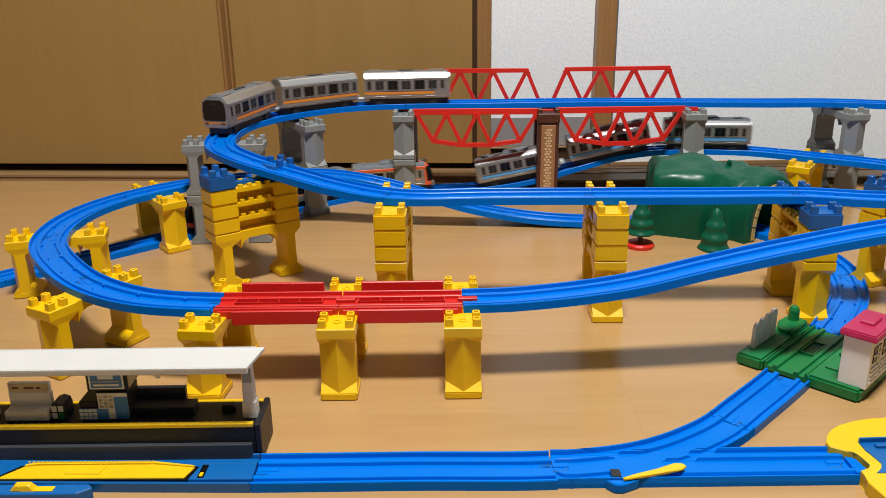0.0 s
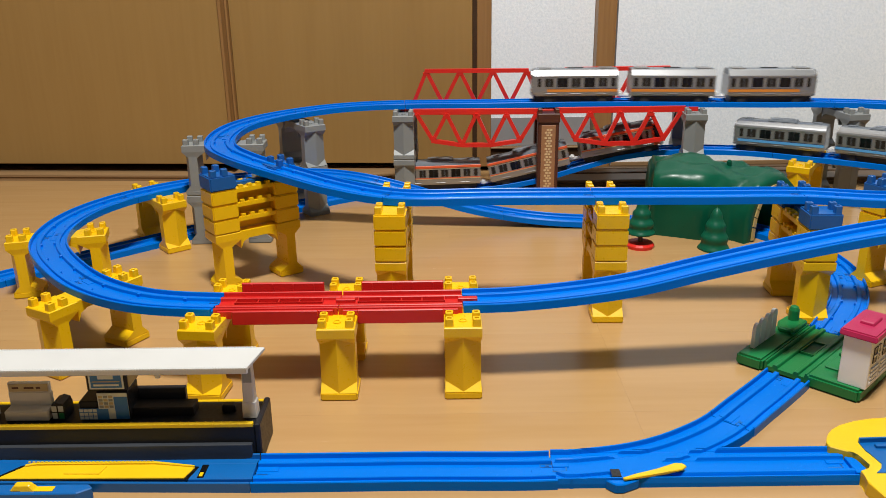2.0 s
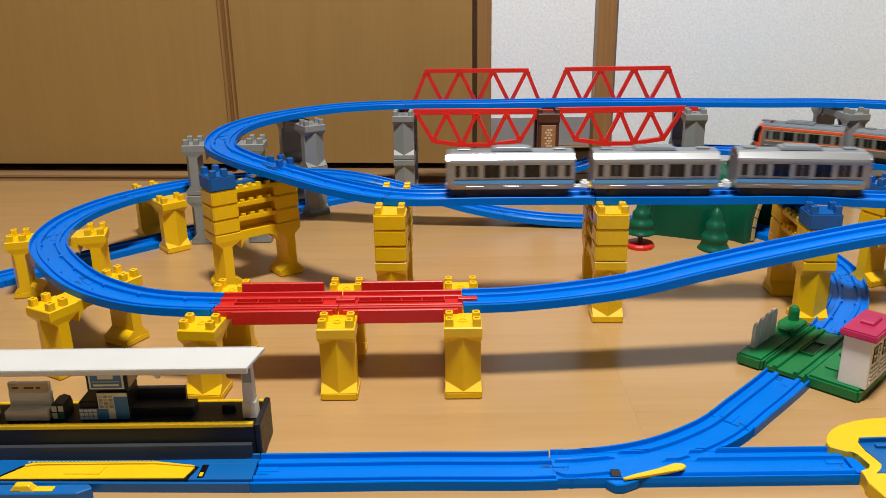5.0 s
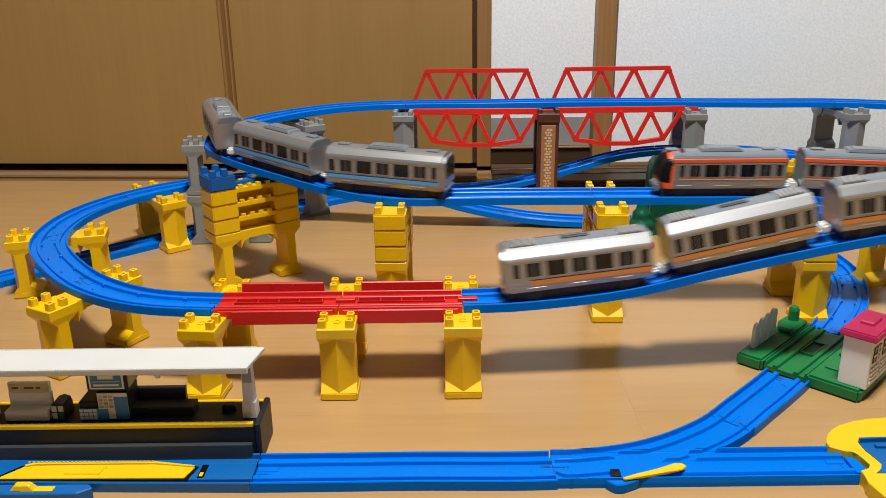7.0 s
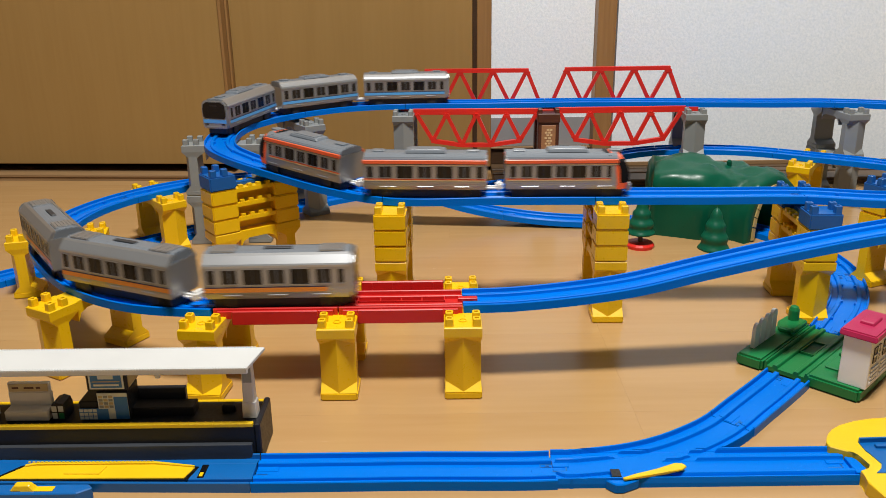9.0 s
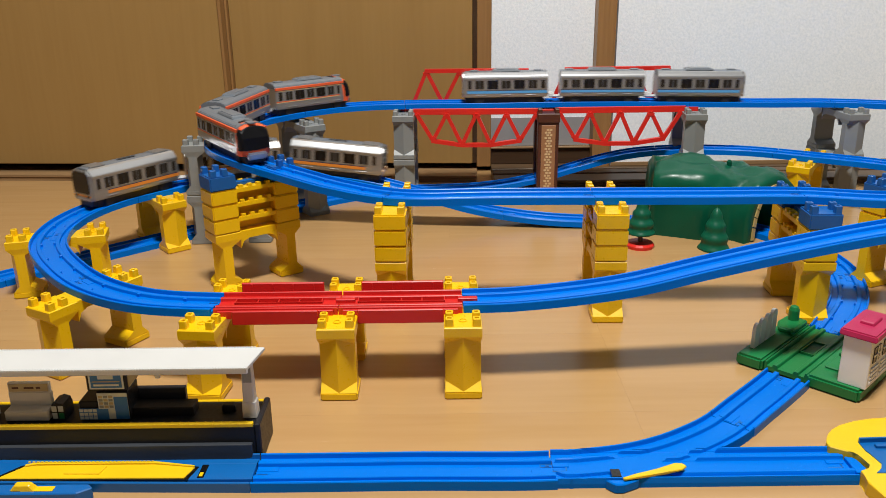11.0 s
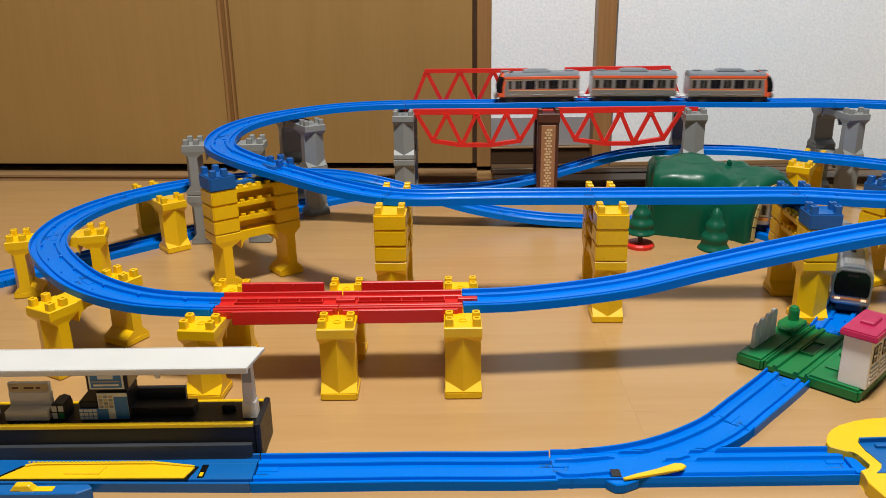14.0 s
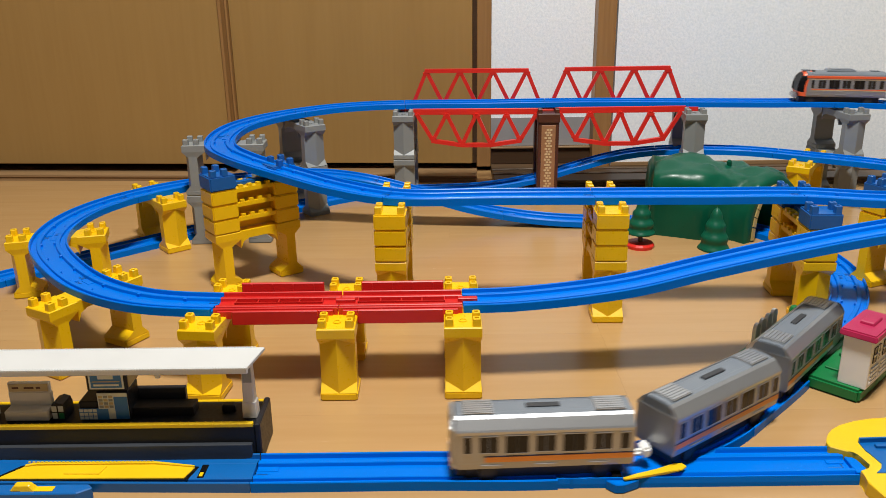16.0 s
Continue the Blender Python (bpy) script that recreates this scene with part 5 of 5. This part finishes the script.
    # windows and doors, both sides: dark plates paint the shade inside the openings
    spots = [(-0.442, 0.048, 0), (-0.318, 0.100, 0), (-0.160, 0.128, 1), (0.0, 0.108, 0), (0.160, 0.128, 1), (0.318, 0.100, 0), (0.442, 0.048, 0)]
    if short and cab:
        spots = [(-0.440 * cab, 0.045, 0), (-0.330 * cab, 0.082, 0), (-0.192 * cab, 0.118, 1), (-0.052 * cab, 0.090, 0), (0.085 * cab, 0.116, 1), (0.222 * cab, 0.080, 0), (0.325 * cab, 0.030, 0)]
    for i, (f, w, dark) in enumerate(spots):
        f2 = f
        if cab and not short and f * cab > 0.4:
            f2, w = 0.435 * cab, 0.040
        for sd in (-1, 1):
            y = sd * (hw + 0.00005)
            k = "window%d%d%s%s" % (i, cab, sd, short > 0)
            z0, z1 = (0.0206, 0.0334) if dark else (0.0212, 0.0330)
            xa2, xb2 = f2 * CAR_L - w * CAR_L / 2, f2 * CAR_L + w * CAR_L / 2
            mk = lambda xa2=xa2, xb2=xb2, y=y, z0=z0, z1=z1: boxes((xa2, xb2, y - 0.0003, y + 0.0002, z0, z1))
            wd = add(th, "door_window" if dark else "window", cmesh(k, mk, GLOSSBLACK if dark else BROWNBLACK), I0)
            mk3 = lambda xa2=xa2, xb2=xb2, y=y, z0=z0, z1=z1: boxes((xa2 - 0.0005, xb2 + 0.0005, y - 0.0004, y + 0.0005, z0 - 0.0006, z0), (xa2 - 0.0005, xb2 + 0.0005, y - 0.0004, y + 0.0005, z1, z1 + 0.0005), (xa2 - 0.0005, xa2, y - 0.0004, y + 0.0005, z0, z1), (xb2, xb2 + 0.0005, y - 0.0004, y + 0.0005, z0, z1))
            add(wd, "window_frame", cmesh(k + "f", mk3, SILVER), I0)
            if w > 0.06:
                mk2 = lambda f2=f2, y=y, z0=z0, z1=z1: boxes((f2 * CAR_L - 0.0003, f2 * CAR_L + 0.0003, y - 0.0004, y + 0.0004, z0, z1))
                add(wd, "window_post", cmesh(k + "p", mk2, DARKGREY if dark else ROOF), I0)
    # raised sill marks low on the side
    for i, f in enumerate((-0.3, 0.0, 0.3)):
        for s in (-1, 1):
            add(th, "step", cmesh("step%d%d" % (i, s), lambda f=f, s=s: boxes((f * CAR_L - 0.0075, f * CAR_L + 0.0075, s * hw - 0.0005, s * hw + 0.0005, 0.0108, 0.0120), bevel=0.0002), SILVER), I0)
    # underframe, wheels, coupler
    add(th, "underframe", cmesh("underframe", lambda: boxes((-h + 0.006, h - 0.006, -0.0125, 0.0125, -0.0012, 0.0090), bevel=0.0005), DARKGREY), I0)
    for x in (-0.040, 0.040):
        for s in (-1, 1):
            def wheel():
                bm = lathe([(0.0062, -0.0016), (0.0064, -0.001), (0.0064, 0.0012), (0.0030, 0.0018)], 18)
                bmesh.ops.rotate(bm, verts=bm.verts, matrix=Matrix.Rotation(radians(90), 3, "X"))
                return bm
            add(th, "wheel", cmesh("wheel", wheel, DARKGREY), pose(x, s * 0.0135, 0.0031, 0, 0, 0 if s < 0 else 180))
    if cab != -1:
        add(th, "coupler", cmesh("coupler", lambda: boxes((-h - 0.0165, -h + 0.004, -0.0030, 0.0030, 0.0040, 0.0085), (-h - 0.0160, -h - 0.0090, -0.0065, 0.0065, 0.0045, 0.0125), bevel=0.0018, seg=2), COUPLER), I0)
    if cab:
        s = cab
        x = s * h
        if style == "vermilion":
            def front(f0, grow, low, wide):
                """Rounded end; f0: where it starts, grow: how far it stands proud."""
                bm = bmesh.new()
                n = 10
                rings = []
                for i in range(n):
                    f = f0 + (1 - f0) * i / (n - 1)
                    xx = x + s * (-0.0135 + (0.0145 + grow) * math.sin(f * math.pi / 2))
                    sc = 1.018 - 0.20 * (1 - math.cos(f * math.pi / 2))
                    ring = []
                    for yv, zv in ((-hw * 0.55, 0.0070), (hw * 0.55, 0.0070), (hw, 0.0085), (hw, 0.016), (hw, 0.024), (hw - 0.0003, 0.031), (hw - 0.0010, 0.037), (hw - 0.004, 0.0418), (hw - 0.010, 0.0443), (0, 0.0452), (-hw + 0.010, 0.0443), (-hw + 0.004, 0.0418), (-hw + 0.0010, 0.037), (-hw + 0.0003, 0.031), (-hw, 0.024), (-hw, 0.016), (-hw, 0.0085)):
                        back = 0.0085 * (1 - (f - f0) / (1 - f0)) * max(0, (zv - 0.036) / 0.009) if grow else 0.0
                        zz = 0.016 + (zv - 0.016) * (0.25 + 0.75 * sc) + grow * 0.6
                        ring.append(bm.verts.new((xx - s * back - s * 0.0100 * (0.8 + 0.2 * f) * (max(0, zv - 0.016) / 0.029) ** 2.8 - s * f * ( 0.0040 * (max(0, 0.014 - zv) / 0.007) ** 2 + 0.0030 * (yv / hw) ** 4), yv * sc * wide, max(low, zz))))
                    rings.append(ring)
                for a, b in zip(rings, rings[1:]):
                    for i in range(17):
                        bm.faces.new((a[i], a[(i + 1) % 17], b[(i + 1) % 17], b[i]))
                bm.faces.new(rings[-1])
                bm.faces.new(rings[0][::-1])
                return bm
            add(th, "nose", cmesh("nose%d" % s, lambda: front(0.0, 0.0, 0.0, 1.0), VERMIL), I0)
            add(th, "windscreen", cmesh("screen_v%d" % s, lambda: front(0.15, 0.0009, 0.0150, 1.006), MASK), I0)
            add(th, "bumper", cmesh("bumper%d" % s, lambda: boxes((min(x - s * 0.004, x + s * 0.0024), max(x - s * 0.004, x + s * 0.0024), -0.0120, 0.0120, 0.0046, 0.0125), bevel=0.0016, seg=2), SILVER), I0)
        else:
            zs = 0.0205 if style == "sky" else 0.0160
            out = [(-hw + 0.0040, zs), (hw - 0.0040, zs), (hw - 0.0020, zs + 0.0030), (hw - 0.0016, 0.030), (hw - 0.0030, 0.0385), (hw - 0.0075, 0.0418), (-hw + 0.0075, 0.0418), (-hw + 0.0030, 0.0385), (-hw + 0.0016, 0.030), (-hw + 0.0020, zs + 0.0030)]
            rim = [(yv * 1.05, 0.0305 + (zv - 0.0305) * 1.07) for yv, zv in out]
            # rim in lighter silver, painting the highlight on the cab's rounded edges
            add(th, "screen_frame", cmesh("screen_frame%s%d" % (style, s), lambda: extrude_x(rim, min(x, x + s * 0.0034), max(x, x + s * 0.0034), 0.0010), BRIGHT), I0)
            add(th, "nose", cmesh("nose_flat%d" % s, lambda: extrude_x([(-hw + 0.0012, 0.0078), (hw - 0.0012, 0.0078), (hw - 0.0002, 0.0120), (hw - 0.0002, 0.0385), (hw - 0.005, 0.0436), (-hw + 0.005, 0.0436), (-hw + 0.0002, 0.0385), (-hw + 0.0002, 0.0120)], min(x, x + s * 0.0030), max(x, x + s * 0.0030), 0.0012), SILVER), I0)
            add(th, "windscreen", cmesh("screen_flat%s%d" % (style, s), lambda: extrude_x(out, min(x, x + s * 0.0036), max(x, x + s * 0.0036), 0.0004), GLOSSBLACK), I0)
            add(th, "front_band", cmesh("front_band%s%d" % (style, s), lambda: boxes((min(x + s * 0.0026, x + s * 0.0035), max(x + s * 0.0026, x + s * 0.0035), -hw + 0.002, hw - 0.002, 0.0128 if style == "orange" else 0.0150, 0.0146 if style == "orange" else 0.0194)), stripe), I0)
            add(th, "chin", cmesh("chin%d" % s, lambda: boxes((min(x, x + s * 0.0042), max(x, x + s * 0.0042), -hw + 0.0018, hw - 0.0018, 0.0078, 0.0126), bevel=0.0020, seg=3), BRIGHT), I0)
            for yv in (-0.0120, 0.0120):
                add(th, "headlight" if s > 0 else "tail_light", cmesh("headlight%d%d" % (s, yv > 0), lambda yv=yv: boxes((min(x + s * 0.003, x + s * 0.0039), max(x + s * 0.003, x + s * 0.0039), yv - 0.0026, yv + 0.0026, 0.0124, 0.0144), bevel=0.0004), LAMPGLOW if s > 0 else BROWNBLACK), I0)
            add(th, "plough", cmesh("plough%d" % s, lambda: boxes((min(x - s * 0.006, x), max(x - s * 0.006, x), -0.0125, 0.0125, 0.0005, 0.0080), bevel=0.0008), DARKGREY), I0)
            add(th, "route_sign", cmesh("route_sign%d" % s, lambda: boxes((min(x + s * 0.003, x + s * 0.0038), max(x + s * 0.003, x + s * 0.0038), -0.0050, 0.0050, 0.0362, 0.0386)), BROWNBLACK), I0)
    th.scale = (1, 1, {"orange": 1.06, "sky": 1.0, "vermilion": 0.97}[style])
    return th


def build_trains():
    made = {}
    words = {"orange": "silver toy train car with an orange side stripe", "sky": "silver toy train car with a sky-blue side stripe", "vermilion": "silver toy train car with a vermilion roof edge"}
    for style, group in (("orange", "orange-striped train"), ("sky", "blue-striped train"), ("vermilion", "vermilion train")):
        made[style] = [car(style, c, words[style] + e, group) for c, e in ((1, " and driver's cab"), (0, ""), (-1, " and rear cab"))]
    return made


TRAINS = build_trains()

# run of each train's first car along the line: seconds, metres from the line's start
RUNS = {
    "orange": [(0, 4.270), (1.5, 4.697), (2.0, 4.811), (2.5, 4.947), (3.0, 5.086), (3.5, 5.217), (5.0, 5.590), (6.3, 5.930), (7.0, 6.161), (7.5, 6.310), (8.0, 6.432), (8.5, 6.565), (9.0, 6.705), (10.3, 7.058), (11.5, 7.393), (12.0, 7.537), (12.5, 7.684), (13.5, 7.943), (14.0, 8.071), (14.5, 8.205), (15.0, 8.341), (15.5, 8.471), (16.0, 8.582)],
    "sky": [(0, 2.356), (1.5, 2.670), (2.0, 2.753), (2.5, 2.841), (3.0, 3.061), (3.5, 3.153), (4.0, 3.235), (4.2, 3.284), (6.3, 3.732), (7.0, 3.874), (7.5, 3.976), (9.0, 4.269), (11.3, 4.778), (11.5, 4.829), (12.5, 5.028), (13.0, 5.140), (13.5, 5.247), (16.0, 5.744)],
    "vermilion": [(0, 1.868), (0.5, 1.974), (1.5, 2.154), (2.0, 2.230), (2.5, 2.305), (3.0, 2.395), (3.5, 2.492), (4.0, 2.570), (5.5, 2.89), (7.0, 3.252), (7.5, 3.362), (8.0, 3.464), (8.5, 3.577), (9.0, 3.690), (11.5, 4.218), (12.5, 4.418), (13.0, 4.541), (13.5, 4.661), (14.0, 4.754), (14.5, 4.875), (15.0, 4.995), (15.5, 5.116), (16.0, 5.199)],
}


def glide(table, t):
    """Monotone cubic through the table."""
    T = [a for a, _ in table]
    S = [b for _, b in table]
    n = len(T)
    d = [(S[i + 1] - S[i]) / (T[i + 1] - T[i]) for i in range(n - 1)]
    m = [d[0]] + [2 * d[i - 1] * d[i] / (d[i - 1] + d[i]) for i in range(1, n - 1)] + [d[-1]]
    i = max(0, min(n - 2, sum(1 for v in T[1:] if v <= t)))
    h = T[i + 1] - T[i]
    u = (t - T[i]) / h
    return (2 * u ** 3 - 3 * u ** 2 + 1) * S[i] + (u ** 3 - 2 * u ** 2 + u) * h * m[i] + (-2 * u ** 3 + 3 * u ** 2) * S[i + 1] + (u ** 3 - u ** 2) * h * m[i + 1]


def motions():
    for style, cars in TRAINS.items():
        for i, c in enumerate(cars):
            rows = []
            for k in range(81):
                t = k * 0.2
                s = glide(RUNS[style], t) - i * PITCH
                a, b = on_line(s - 0.040), on_line(s + 0.040)
                d = Vector(b - a).normalized()
                side = Vector((-d.y, d.x, 0)).normalized()
                up = d.cross(side).normalized()
                o = (a + b) / 2
                m = Matrix((( d.x, side.x, up.x, o[0]), (d.y, side.y, up.y, o[1]), (d.z, side.z, up.z, o[2]), (0, 0, 0, 1)))
                rows.append((t, m))
            walk(c, rows)


motions()
